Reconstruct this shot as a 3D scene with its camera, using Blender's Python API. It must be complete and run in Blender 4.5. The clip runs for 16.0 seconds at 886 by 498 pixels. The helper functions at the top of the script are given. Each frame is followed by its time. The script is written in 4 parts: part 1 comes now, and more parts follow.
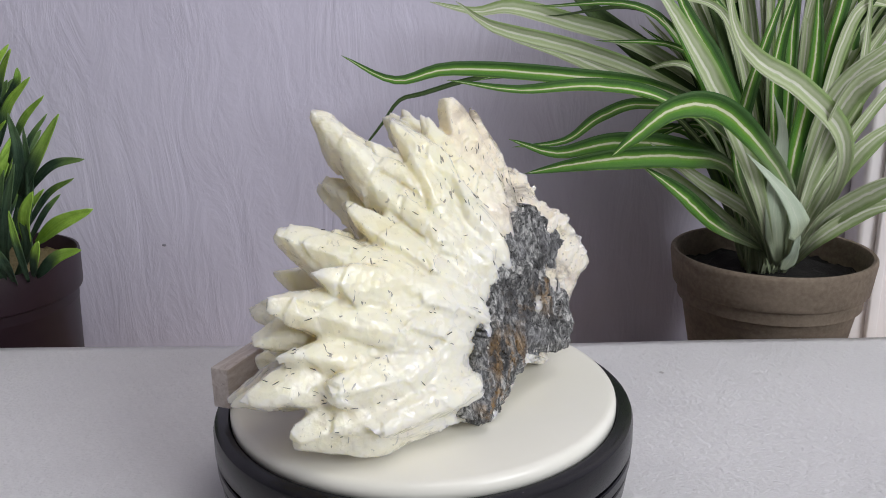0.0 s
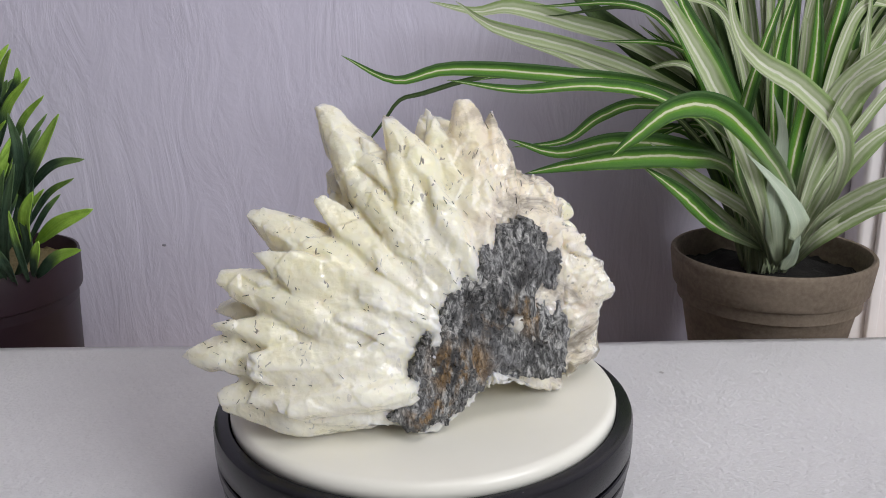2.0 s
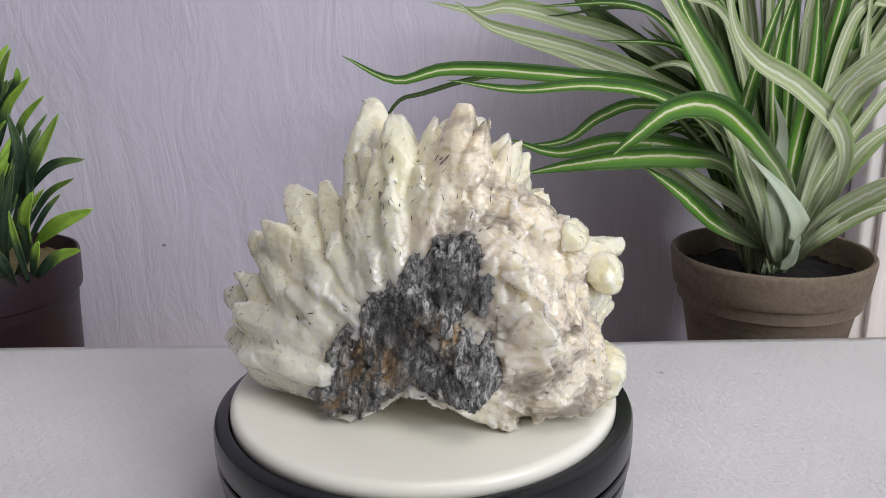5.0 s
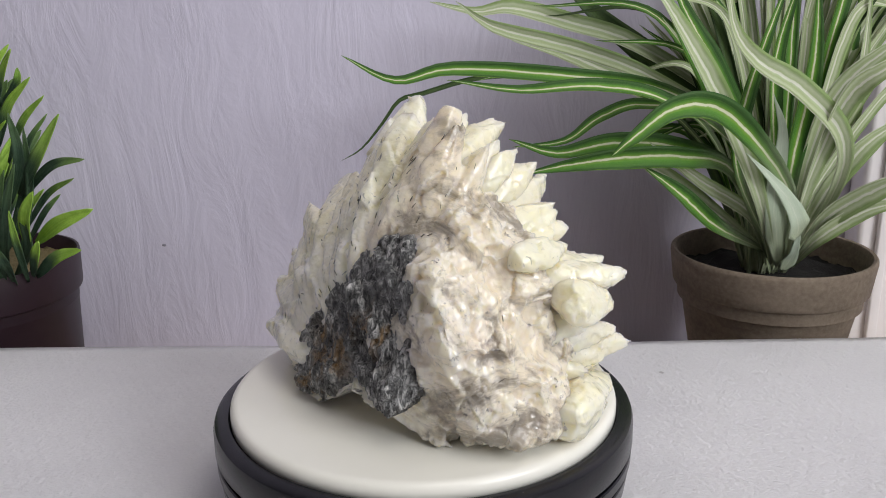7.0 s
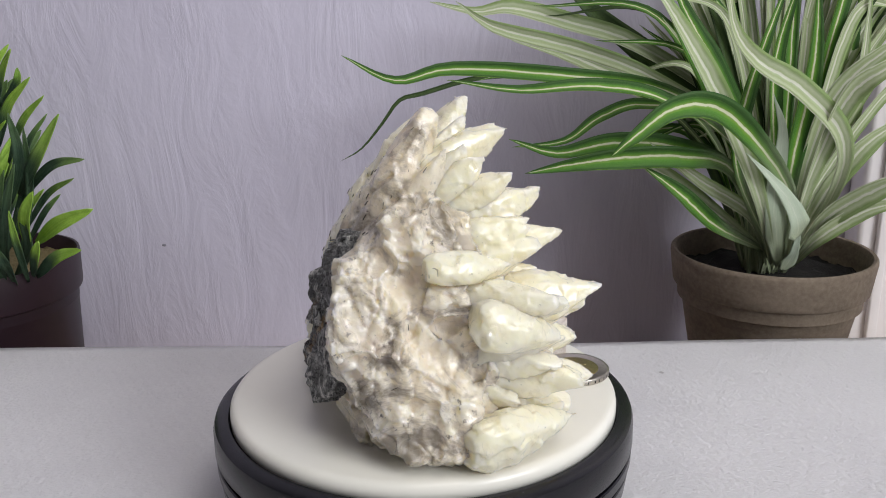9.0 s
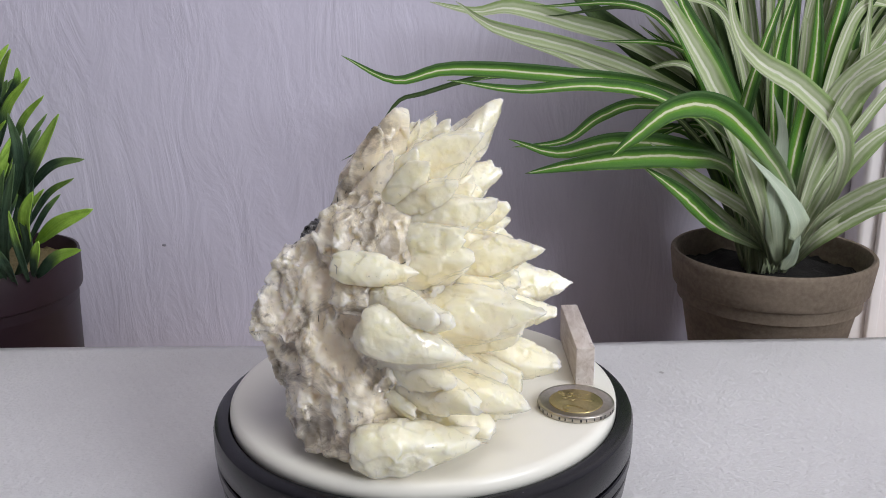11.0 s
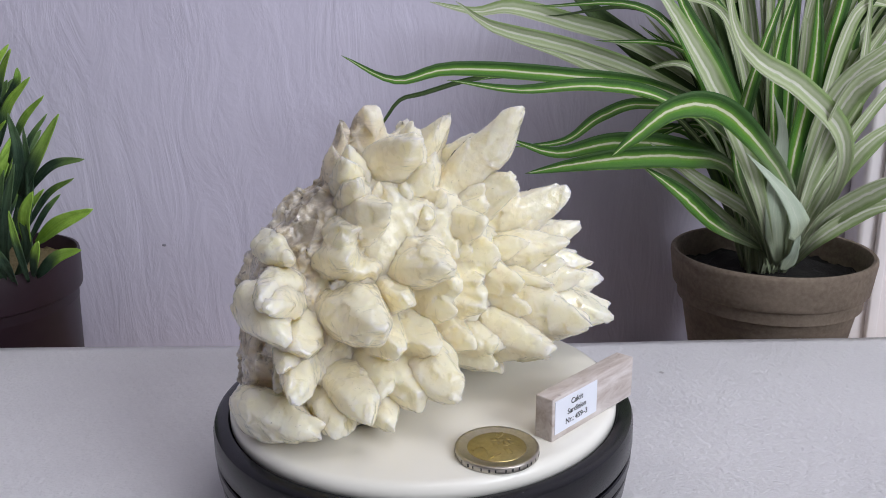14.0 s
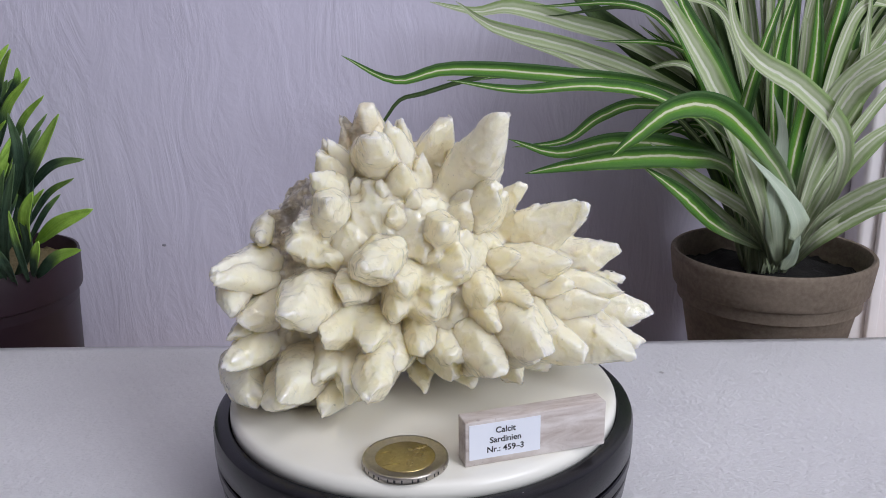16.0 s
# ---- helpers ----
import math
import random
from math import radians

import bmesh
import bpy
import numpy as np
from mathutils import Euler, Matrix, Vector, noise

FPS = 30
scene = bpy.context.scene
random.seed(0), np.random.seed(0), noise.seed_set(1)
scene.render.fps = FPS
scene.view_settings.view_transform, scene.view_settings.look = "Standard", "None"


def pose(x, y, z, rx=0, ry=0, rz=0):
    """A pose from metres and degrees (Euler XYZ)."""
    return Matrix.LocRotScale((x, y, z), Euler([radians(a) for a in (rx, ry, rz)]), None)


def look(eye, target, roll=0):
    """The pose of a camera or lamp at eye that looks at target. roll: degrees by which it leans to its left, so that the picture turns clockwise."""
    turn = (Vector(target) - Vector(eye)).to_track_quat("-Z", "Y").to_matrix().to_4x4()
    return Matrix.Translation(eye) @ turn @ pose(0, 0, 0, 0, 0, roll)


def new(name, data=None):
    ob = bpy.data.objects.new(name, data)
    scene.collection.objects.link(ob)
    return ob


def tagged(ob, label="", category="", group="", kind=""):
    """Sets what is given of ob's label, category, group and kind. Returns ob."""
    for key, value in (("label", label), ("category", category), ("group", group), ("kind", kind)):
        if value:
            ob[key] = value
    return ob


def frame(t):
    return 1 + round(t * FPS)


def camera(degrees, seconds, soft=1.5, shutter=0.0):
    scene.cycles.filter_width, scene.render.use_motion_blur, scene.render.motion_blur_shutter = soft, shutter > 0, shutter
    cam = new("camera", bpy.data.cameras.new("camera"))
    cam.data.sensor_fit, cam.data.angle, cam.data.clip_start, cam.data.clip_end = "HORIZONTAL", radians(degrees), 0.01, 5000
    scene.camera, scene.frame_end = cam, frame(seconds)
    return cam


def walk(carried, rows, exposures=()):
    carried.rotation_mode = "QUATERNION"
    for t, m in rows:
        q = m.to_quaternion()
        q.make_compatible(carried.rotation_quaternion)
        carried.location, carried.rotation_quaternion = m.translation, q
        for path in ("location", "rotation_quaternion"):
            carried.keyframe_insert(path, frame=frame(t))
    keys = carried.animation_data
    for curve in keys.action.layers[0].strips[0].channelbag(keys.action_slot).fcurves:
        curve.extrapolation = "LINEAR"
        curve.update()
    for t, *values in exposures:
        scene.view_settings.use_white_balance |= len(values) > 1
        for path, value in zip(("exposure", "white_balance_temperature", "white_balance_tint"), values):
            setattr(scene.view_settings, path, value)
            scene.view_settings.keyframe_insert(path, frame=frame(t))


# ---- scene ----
cam = camera(55.5, 16.0, 0.95)
EYE = (0.0, -0.2805, 0.1305)
VIEW = look(EYE, (EYE[0] + 0.02673, EYE[1] + 0.96097, EYE[2] - 0.27529), -0.926)
walk(cam, [(0, VIEW), (16, VIEW)], [(0, 0.03, 6500, 10), (3.5, 0.08, 6650, 10), (7, 0.14, 6650, 10), (9, 0.12, 6600, 10), (12.5, 0.09, 6350, 12), (16, 0.02, 6150, 14)])

# ---- light ----
WALL_Y = 0.30      # back wall
BOARD_Z = -0.040   # top of the white board; the platter's top is z = 0
SHELF_Z = -0.118   # table top under the board and the pots

world = bpy.data.worlds.new("room_light")
world.use_nodes = True
scene.world = world
world.node_tree.nodes["Background"].inputs[0].default_value = (0.86, 0.88, 1.0, 1)
world.node_tree.nodes["Background"].inputs[1].default_value = 0.30


def area(name, eye, target, w, h, power, colour):
    d = bpy.data.lights.new(name, "AREA")
    d.shape, d.size, d.size_y, d.energy, d.color = "RECTANGLE", w, h, power, colour
    ob = new(name, d)
    ob.matrix_world = look(eye, target)
    return ob


area("ceiling_panel_light", (0.30, -0.45, 1.42), (0.05, 0.0, 0.0), 0.8, 0.8, 8.0, (1.0, 0.975, 0.95))
area("window_light", (1.28, -1.28, 0.92), (0.0, 0.1, 0.05), 0.9, 0.9, 26.5, (0.93, 0.96, 1.0))


# ---- materials ----
def nodes_of(name):
    m = bpy.data.materials.new(name)
    m.use_nodes = True
    t = m.node_tree
    return m, t, t.nodes["Principled BSDF"]


def node(t, kind, **inputs):
    n = t.nodes.new(kind)
    for k, v in inputs.items():
        n.inputs[k.replace("_", " ")].default_value = v
    return n


def coords(t, scale=(1, 1, 1), rot=(0, 0, 0), kind="Object"):
    c = t.nodes.new("ShaderNodeTexCoord")
    m = node(t, "ShaderNodeMapping", Scale=scale, Rotation=rot)
    t.links.new(c.outputs[kind], m.inputs["Vector"])
    return m.outputs[0]


def noise_tex(t, vec, scale, detail=4.0, rough=0.55, distort=0.0):
    n = node(t, "ShaderNodeTexNoise", Scale=scale, Detail=detail, Roughness=rough, Distortion=distort)
    t.links.new(vec, n.inputs["Vector"])
    return n.outputs["Fac"]


def ramp(t, fac, *stops):
    r = t.nodes.new("ShaderNodeValToRGB")
    e = r.color_ramp.elements
    while len(e) < len(stops):
        e.new(0.5)
    for el, (p, c) in zip(e, stops):
        el.position, el.color = p, (*c, 1)
    t.links.new(fac, r.inputs[0])
    return r.outputs[0]


def mix(t, fac, a, b, mode="MIX"):
    m = t.nodes.new("ShaderNodeMix")
    m.data_type, m.blend_type = "RGBA", mode
    for sock, v in ((m.inputs[0], fac), (m.inputs[6], a), (m.inputs[7], b)):
        if isinstance(v, bpy.types.NodeSocket):
            t.links.new(v, sock)
        else:
            sock.default_value = v if isinstance(v, (int, float)) else (*v, 1)
    return m.outputs[2]


def relief(t, bsdf, height, strength, distance):
    b = node(t, "ShaderNodeBump", Strength=strength, Distance=distance)
    t.links.new(height, b.inputs["Height"])
    t.links.new(b.outputs[0], bsdf.inputs["Normal"])


def simple(name, lo, hi, rough, scale=60.0, metal=0.0, bump=0.0, dist=0.0005, stretch=(1, 1, 1), spec=0.5):
    m, t, b = nodes_of(name)
    v = coords(t, stretch)
    big = noise_tex(t, v, scale, 5)
    fine = noise_tex(t, v, scale * 9, 3)
    col = mix(t, 0.35, ramp(t, big, (0.3, lo), (0.7, hi)), ramp(t, fine, (0.3, lo), (0.7, hi)))
    t.links.new(col, b.inputs["Base Color"])
    b.inputs["Roughness"].default_value, b.inputs["Metallic"].default_value = rough, metal
    b.inputs["Specular IOR Level"].default_value = spec
    if bump:
        relief(t, b, mix(t, 0.5, big, fine), bump, dist)
    return m


def wall_material():
    m, t, b = nodes_of("lavender_wallpaper")
    v = coords(t, (1, 1, 0.26), (0, radians(13), 0))
    ribs = mix(t, 0.10, noise_tex(t, v, 36, 5, 0.56, 1.6), noise_tex(t, coords(t, (1, 1, 0.4), (0, radians(-6), 0)), 150, 3))
    fine = noise_tex(t, coords(t), 420, 3)
    soft = noise_tex(t, coords(t), 6, 3)
    base = ramp(t, soft, (0.3, (0.575, 0.545, 0.662)), (0.7, (0.615, 0.585, 0.705)))
    col = mix(t, 0.10, base, ramp(t, ribs, (0.3, (0.38, 0.36, 0.44)), (0.7, (0.78, 0.75, 0.84))))
    t.links.new(col, b.inputs["Base Color"])
    b.inputs["Roughness"].default_value = 0.75
    relief(t, b, mix(t, 0.05, ribs, fine), 0.58, 0.0040)
    return m


def paper_material():
    m, t, b = nodes_of("white_paper_cloth")
    soft = noise_tex(t, coords(t), 14, 4)
    emboss = noise_tex(t, coords(t), 170, 2, 0.5)
    fibre = noise_tex(t, coords(t, (1, 2.2, 1)), 700, 4, 0.6)
    spots = noise_tex(t, coords(t), 75, 2, 0.4)
    col = ramp(t, soft, (0.3, (0.66, 0.65, 0.67)), (0.7, (0.74, 0.73, 0.745)))
    col = mix(t, 0.12, col, ramp(t, fibre, (0.3, (0.45, 0.45, 0.47)), (0.7, (0.9, 0.9, 0.9))))
    col = mix(t, ramp(t, spots, (0.80, (0, 0, 0)), (0.82, (0.5, 0.5, 0.5))), col, (0.18, 0.16, 0.15))
    t.links.new(col, b.inputs["Base Color"])
    b.inputs["Roughness"].default_value = 0.85
    # embossed quilting: two crossing sets of ridges
    quilt = None
    for turn in (32, -32):
        w = node(t, "ShaderNodeTexWave", Scale=64.0, Distortion=1.6, Detail=1.0)
        t.links.new(coords(t, rot=(0, 0, radians(turn))), w.inputs["Vector"])
        quilt = w.outputs["Fac"] if quilt is None else mix(t, 1.0, quilt, w.outputs["Fac"], "MULTIPLY")
    relief(t, b, mix(t, 0.10, mix(t, 0.5, emboss, fibre), quilt), 0.80, 0.0021)
    return m


def calcite_material(name, dirty):
    """Cream, slightly see-through calcite; dirty: how much grey and brown sits in its pores."""
    m, t, b = nodes_of(name)
    v = coords(t)
    big = noise_tex(t, v, 28, 3)
    mid = noise_tex(t, v, 120, 5, 0.6)
    fine = noise_tex(t, v, 520, 4, 0.6)
    # honey-coloured heart, also paints in warm light bounced in crevices; frosted white ends
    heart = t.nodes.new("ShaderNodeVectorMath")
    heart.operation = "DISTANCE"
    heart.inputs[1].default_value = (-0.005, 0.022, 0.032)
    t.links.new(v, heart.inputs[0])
    zone_and_bounce = ramp(t, heart.outputs["Value"], (0.045, (0.945, 0.885, 0.67)), (0.080, (0.93, 0.91, 0.83)))
    col = mix(t, 0.5, zone_and_bounce, ramp(t, big, (0.30, (0.935, 0.90, 0.77)), (0.5, (0.93, 0.875, 0.70)), (0.72, (0.94, 0.925, 0.86))))
    col = mix(t, 0.15, col, ramp(t, mid, (0.35, (0.80, 0.72, 0.52)), (0.6, (0.95, 0.94, 0.90))))
    # thin dark hairs and specks, mostly towards the schist
    sep = t.nodes.new("ShaderNodeSeparateXYZ")
    t.links.new(v, sep.inputs[0])
    near = ramp(t, sep.outputs[1], (0.0, (0.12,) * 3), (0.012, (1, 1, 1)))
    h = noise_tex(t, coords(t, (1, 1, 0.3), (0.5, 0.7, 0.2)), 380, 2, 0.4, 1.6)
    hair = mix(t, 1.0, ramp(t, h, (0.69 - 0.01 * dirty, (0, 0, 0)), (0.72, (0.85,) * 3)), near, "MULTIPLY")
    col = mix(t, hair, col, (0.10, 0.09, 0.085))
    pepper = noise_tex(t, coords(t), 620, 3, 0.65)
    col = mix(t, mix(t, 1.0, ramp(t, pepper, (0.66, (0, 0, 0)), (0.71, (0.6,) * 3)), ramp(t, mid, (0.50, (0, 0, 0)), (0.62, (1, 1, 1))), "MULTIPLY"), col, (0.20, 0.17, 0.14))
    # clear whitish band next to the schist
    col = mix(t, ramp(t, sep.outputs[1], (0.014, (0, 0, 0)), (0.030, (0.75,) * 3)), col, (0.90, 0.90, 0.875))
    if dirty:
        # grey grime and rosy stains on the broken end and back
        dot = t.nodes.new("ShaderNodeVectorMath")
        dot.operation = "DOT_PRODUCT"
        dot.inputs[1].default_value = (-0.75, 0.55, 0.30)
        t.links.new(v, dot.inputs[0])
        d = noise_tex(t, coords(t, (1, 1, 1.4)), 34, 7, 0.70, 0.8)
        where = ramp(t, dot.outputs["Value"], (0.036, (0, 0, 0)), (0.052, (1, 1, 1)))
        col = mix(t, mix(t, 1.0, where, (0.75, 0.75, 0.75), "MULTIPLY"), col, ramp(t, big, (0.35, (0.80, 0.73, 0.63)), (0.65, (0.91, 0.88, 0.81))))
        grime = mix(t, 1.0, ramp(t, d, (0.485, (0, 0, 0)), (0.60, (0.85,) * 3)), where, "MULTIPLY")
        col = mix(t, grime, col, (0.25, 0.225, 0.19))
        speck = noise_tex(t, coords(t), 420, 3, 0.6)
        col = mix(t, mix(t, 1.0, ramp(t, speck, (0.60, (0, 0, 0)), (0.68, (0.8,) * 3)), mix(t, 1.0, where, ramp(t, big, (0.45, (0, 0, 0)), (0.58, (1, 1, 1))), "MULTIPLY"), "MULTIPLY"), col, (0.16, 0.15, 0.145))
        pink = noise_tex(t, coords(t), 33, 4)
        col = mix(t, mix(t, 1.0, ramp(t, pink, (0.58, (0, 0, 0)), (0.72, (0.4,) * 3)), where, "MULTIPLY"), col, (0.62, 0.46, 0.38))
    col = mix(t, 1.0, col, (1.04, 0.995, 0.93) if dirty else (1.065, 1.0, 0.925), "MULTIPLY")
    t.links.new(col, b.inputs["Base Color"])
    b.inputs["Subsurface Weight"].default_value = 1.0
    b.inputs["Subsurface Radius"].default_value = (1.0, 0.96, 0.74)
    b.inputs["Subsurface Scale"].default_value = 0.0046
    t.links.new(ramp(t, mid, (0.35, (0.22,) * 3), (0.7, (0.48,) * 3)), b.inputs["Roughness"])
    b.inputs["Specular IOR Level"].default_value = 0.65
    b.inputs["Coat Weight"].default_value, b.inputs["Coat Roughness"].default_value = 0.75, 0.07
    vo = node(t, "ShaderNodeTexVoronoi", Scale=330.0)
    t.links.new(v, vo.inputs["Vector"])
    relief(t, b, mix(t, 0.4, mix(t, 0.5, mid, fine), vo.outputs["Distance"]), 0.5, 0.0009 + 0.0008 * dirty)
    t.links.new(b.inputs["Normal"].links[0].from_socket, b.inputs["Coat Normal"])
    # light that soaks through the crystal
    tr = t.nodes.new("ShaderNodeBsdfTranslucent")
    t.links.new(mix(t, 1.0, col, (1.0, 0.96, 0.80), "MULTIPLY"), tr.inputs[0])
    ms = t.nodes.new("ShaderNodeMixShader")
    ms.inputs[0].default_value = 0.12
    t.links.new(b.outputs[0], ms.inputs[1])
    t.links.new(tr.outputs[0], ms.inputs[2])
    t.links.new(ms.outputs[0], t.nodes["Material Output"].inputs[0])
    return m


def schist_material():
    m, t, b = nodes_of("grey_mica_schist")
    v = coords(t, (1.0, 1.0, 0.36), (0, radians(34), 0))
    fib = noise_tex(t, v, 620, 6, 0.7, 0.8)
    mid = noise_tex(t, coords(t, (1.0, 1.0, 0.6), (0, radians(24), 0)), 110, 6, 0.72, 0.6)
    spark = noise_tex(t, coords(t), 900, 2)
    col = ramp(t, fib, (0.36, (0.014, 0.014, 0.015)), (0.46, (0.10, 0.10, 0.10)), (0.53, (0.33, 0.33, 0.325)), (0.62, (0.72, 0.71, 0.69)))
    col = mix(t, ramp(t, mid, (0.47, (0, 0, 0)), (0.60, (0.9, 0.9, 0.9))), col, (0.022, 0.022, 0.024))
    grey = noise_tex(t, coords(t), 48, 3)
    col = mix(t, ramp(t, grey, (0.52, (0, 0, 0)), (0.66, (0.5, 0.5, 0.5))), col, ramp(t, fib, (0.35, (0.10, 0.10, 0.105)), (0.65, (0.42, 0.42, 0.44))))
    # rust where the slab is weathered
    rust = noise_tex(t, coords(t, (1, 1, 0.6), (0, radians(24), 0)), 95, 6, 0.7, 0.8)
    spread = None
    for at, near, far in (((-0.024, 0.041, 0.037), 0.004, 0.012), ((-0.006, 0.041, 0.037), 0.003, 0.010), ((0.004, 0.040, 0.022), 0.004, 0.014), ((0.014, 0.039, 0.008), 0.002, 0.012)):
        dist = t.nodes.new("ShaderNodeVectorMath")
        dist.operation = "DISTANCE"
        dist.inputs[1].default_value = at
        t.links.new(coords(t), dist.inputs[0])
        one = ramp(t, dist.outputs["Value"], (near, (1, 1, 1)), (far, (0, 0, 0)))
        spread = one if spread is None else mix(t, 1.0, spread, one, "LIGHTEN")
    blot = mix(t, 1.0, spread, ramp(t, rust, (0.50, (0, 0, 0)), (0.60, (0.9,) * 3)), "MULTIPLY")
    col = mix(t, blot, col, ramp(t, fib, (0.35, (0.07, 0.032, 0.006)), (0.62, (0.46, 0.25, 0.05))))
    t.links.new(col, b.inputs["Base Color"])
    t.links.new(ramp(t, spark, (0.4, (0.60,) * 3), (0.62, (0.22,) * 3)), b.inputs["Roughness"])
    b.inputs["Specular IOR Level"].default_value = 0.9
    relief(t, b, mix(t, 0.5, fib, mid), 1.0, 0.0035)
    return m


def blade_material(kind):
    """Striped leaf: v(ivid) dark green with a cream midrib, p(ale) side, q: almost white side, g: plain green."""
    m, t, b = nodes_of("leaf_" + {"v": "striped", "p": "pale_striped", "q": "pale", "g": "green"}[kind])
    uv = t.nodes.new("ShaderNodeTexCoord")
    sep = t.nodes.new("ShaderNodeSeparateXYZ")
    t.links.new(uv.outputs["UV"], sep.inputs[0])
    wob = noise_tex(t, coords(t, (1, 14, 1), kind="UV"), 1.5, 3)
    add = t.nodes.new("ShaderNodeMath")
    add.operation = "MULTIPLY_ADD"
    add.inputs[1].default_value = 0.16
    t.links.new(wob, add.inputs[0])
    t.links.new(sep.outputs[0], add.inputs[2])
    dark, green, cream = (0.016, 0.095, 0.010), (0.09, 0.29, 0.022), (0.86, 0.87, 0.64)
    if kind == "v":
        col = ramp(t, add.outputs[0], (0.09, (0.20, 0.40, 0.05)), (0.13, dark), (0.42, green), (0.52, (0.22, 0.40, 0.05)), (0.56, cream), (0.635, cream), (0.66, (0.20, 0.38, 0.04)), (0.74, green), (0.88, dark))
    elif kind == "p":
        col = ramp(t, add.outputs[0], (0.12, (0.80, 0.84, 0.66)), (0.17, (0.36, 0.46, 0.22)), (0.28, (0.62, 0.68, 0.46)), (0.42, (0.44, 0.53, 0.28)), (0.52, (0.56, 0.64, 0.40)), (0.56, (0.90, 0.91, 0.78)), (0.64, (0.88, 0.89, 0.76)), (0.68, (0.46, 0.56, 0.30)), (0.82, (0.66, 0.72, 0.50)), (0.96, (0.30, 0.42, 0.16)))
    elif kind == "q":
        col = ramp(t, add.outputs[0], (0.2, (0.60, 0.70, 0.56)), (0.55, (0.66, 0.75, 0.62)), (0.58, (0.78, 0.84, 0.72)), (0.62, (0.66, 0.75, 0.62)), (0.9, (0.60, 0.70, 0.56)))
    else:
        col = ramp(t, add.outputs[0], (0.2, (0.018, 0.05, 0.014)), (0.6, (0.06, 0.12, 0.03)), (0.9, (0.02, 0.06, 0.016)))
    streak = noise_tex(t, coords(t, (70, 2.5, 1), kind="UV"), 1.0, 3)
    col = mix(t, 0.16, col, ramp(t, streak, (0.3, (0.02, 0.06, 0.01)), (0.75, (0.42, 0.5, 0.2))))
    # whitish leaf sheath near the soil
    col = mix(t, ramp(t, sep.outputs[1], (0.06, (0.75,) * 3), (0.36, (0, 0, 0))), col, ramp(t, streak, (0.3, (0.36, 0.43, 0.25)), (0.7, (0.66, 0.70, 0.50))))
    t.links.new(col, b.inputs["Base Color"])
    b.inputs["Roughness"].default_value = 0.46
    b.inputs["Specular IOR Level"].default_value = 0.32
    relief(t, b, streak, 0.45, 0.0008)
    tr = t.nodes.new("ShaderNodeBsdfTranslucent")
    t.links.new(col, tr.inputs[0])
    ms = t.nodes.new("ShaderNodeMixShader")
    ms.inputs[0].default_value = 0.15
    t.links.new(b.outputs[0], ms.inputs[1])
    t.links.new(tr.outputs[0], ms.inputs[2])
    t.links.new(ms.outputs[0], t.nodes["Material Output"].inputs[0])
    return m


def sprig_material():
    m, t, b = nodes_of("leaf_dark_to_lime")
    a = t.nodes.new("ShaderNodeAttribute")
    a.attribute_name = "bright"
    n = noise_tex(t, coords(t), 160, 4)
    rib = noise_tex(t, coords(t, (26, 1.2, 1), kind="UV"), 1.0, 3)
    # dark green blends into lime by the bright attribute, rising towards the tip
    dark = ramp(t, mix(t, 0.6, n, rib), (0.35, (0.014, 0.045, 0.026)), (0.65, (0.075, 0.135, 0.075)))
    lime = ramp(t, mix(t, 0.6, n, rib), (0.35, (0.22, 0.46, 0.03)), (0.65, (0.50, 0.76, 0.12)))
    t.links.new(mix(t, a.outputs["Fac"], dark, lime), b.inputs["Base Color"])
    b.inputs["Roughness"].default_value = 0.48
    relief(t, b, mix(t, 0.7, n, rib), 0.7, 0.0012)
    return m


def stone_block_material():
    m, t, b = nodes_of("veined_travertine")
    v = coords(t, (0.25, 1, 1.0), (0, radians(-4), 0))
    vein = noise_tex(t, v, 260, 5, 0.6, 0.8)
    fine = noise_tex(t, coords(t), 600, 3)
    col = ramp(t, vein, (0.28, (0.40, 0.33, 0.29)), (0.5, (0.56, 0.50, 0.465)), (0.68, (0.66, 0.61, 0.58)))
    col = mix(t, ramp(t, fine, (0.66, (0, 0, 0)), (0.72, (0.5,) * 3)), col, (0.25, 0.2, 0.18))
    t.links.new(col, b.inputs["Base Color"])
    b.inputs["Roughness"].default_value = 0.55
    relief(t, b, fine, 0.3, 0.0003)
    return m


def clay_material():
    m, t, b = nodes_of("grey_brown_clay")
    v = coords(t, (1, 1, 5), (radians(9), radians(7), 0))
    bands = noise_tex(t, v, 16, 5, 0.6, 0.4)
    fine = noise_tex(t, coords(t), 380, 4)
    col = ramp(t, bands, (0.3, (0.105, 0.076, 0.052)), (0.7, (0.215, 0.168, 0.125)))
    col = mix(t, 0.2, col, ramp(t, fine, (0.3, (0.08, 0.06, 0.04)), (0.7, (0.38, 0.32, 0.25))))
    t.links.new(col, b.inputs["Base Color"])
    b.inputs["Roughness"].default_value = 0.8
    relief(t, b, mix(t, 0.5, bands, fine), 0.4, 0.001)
    return m


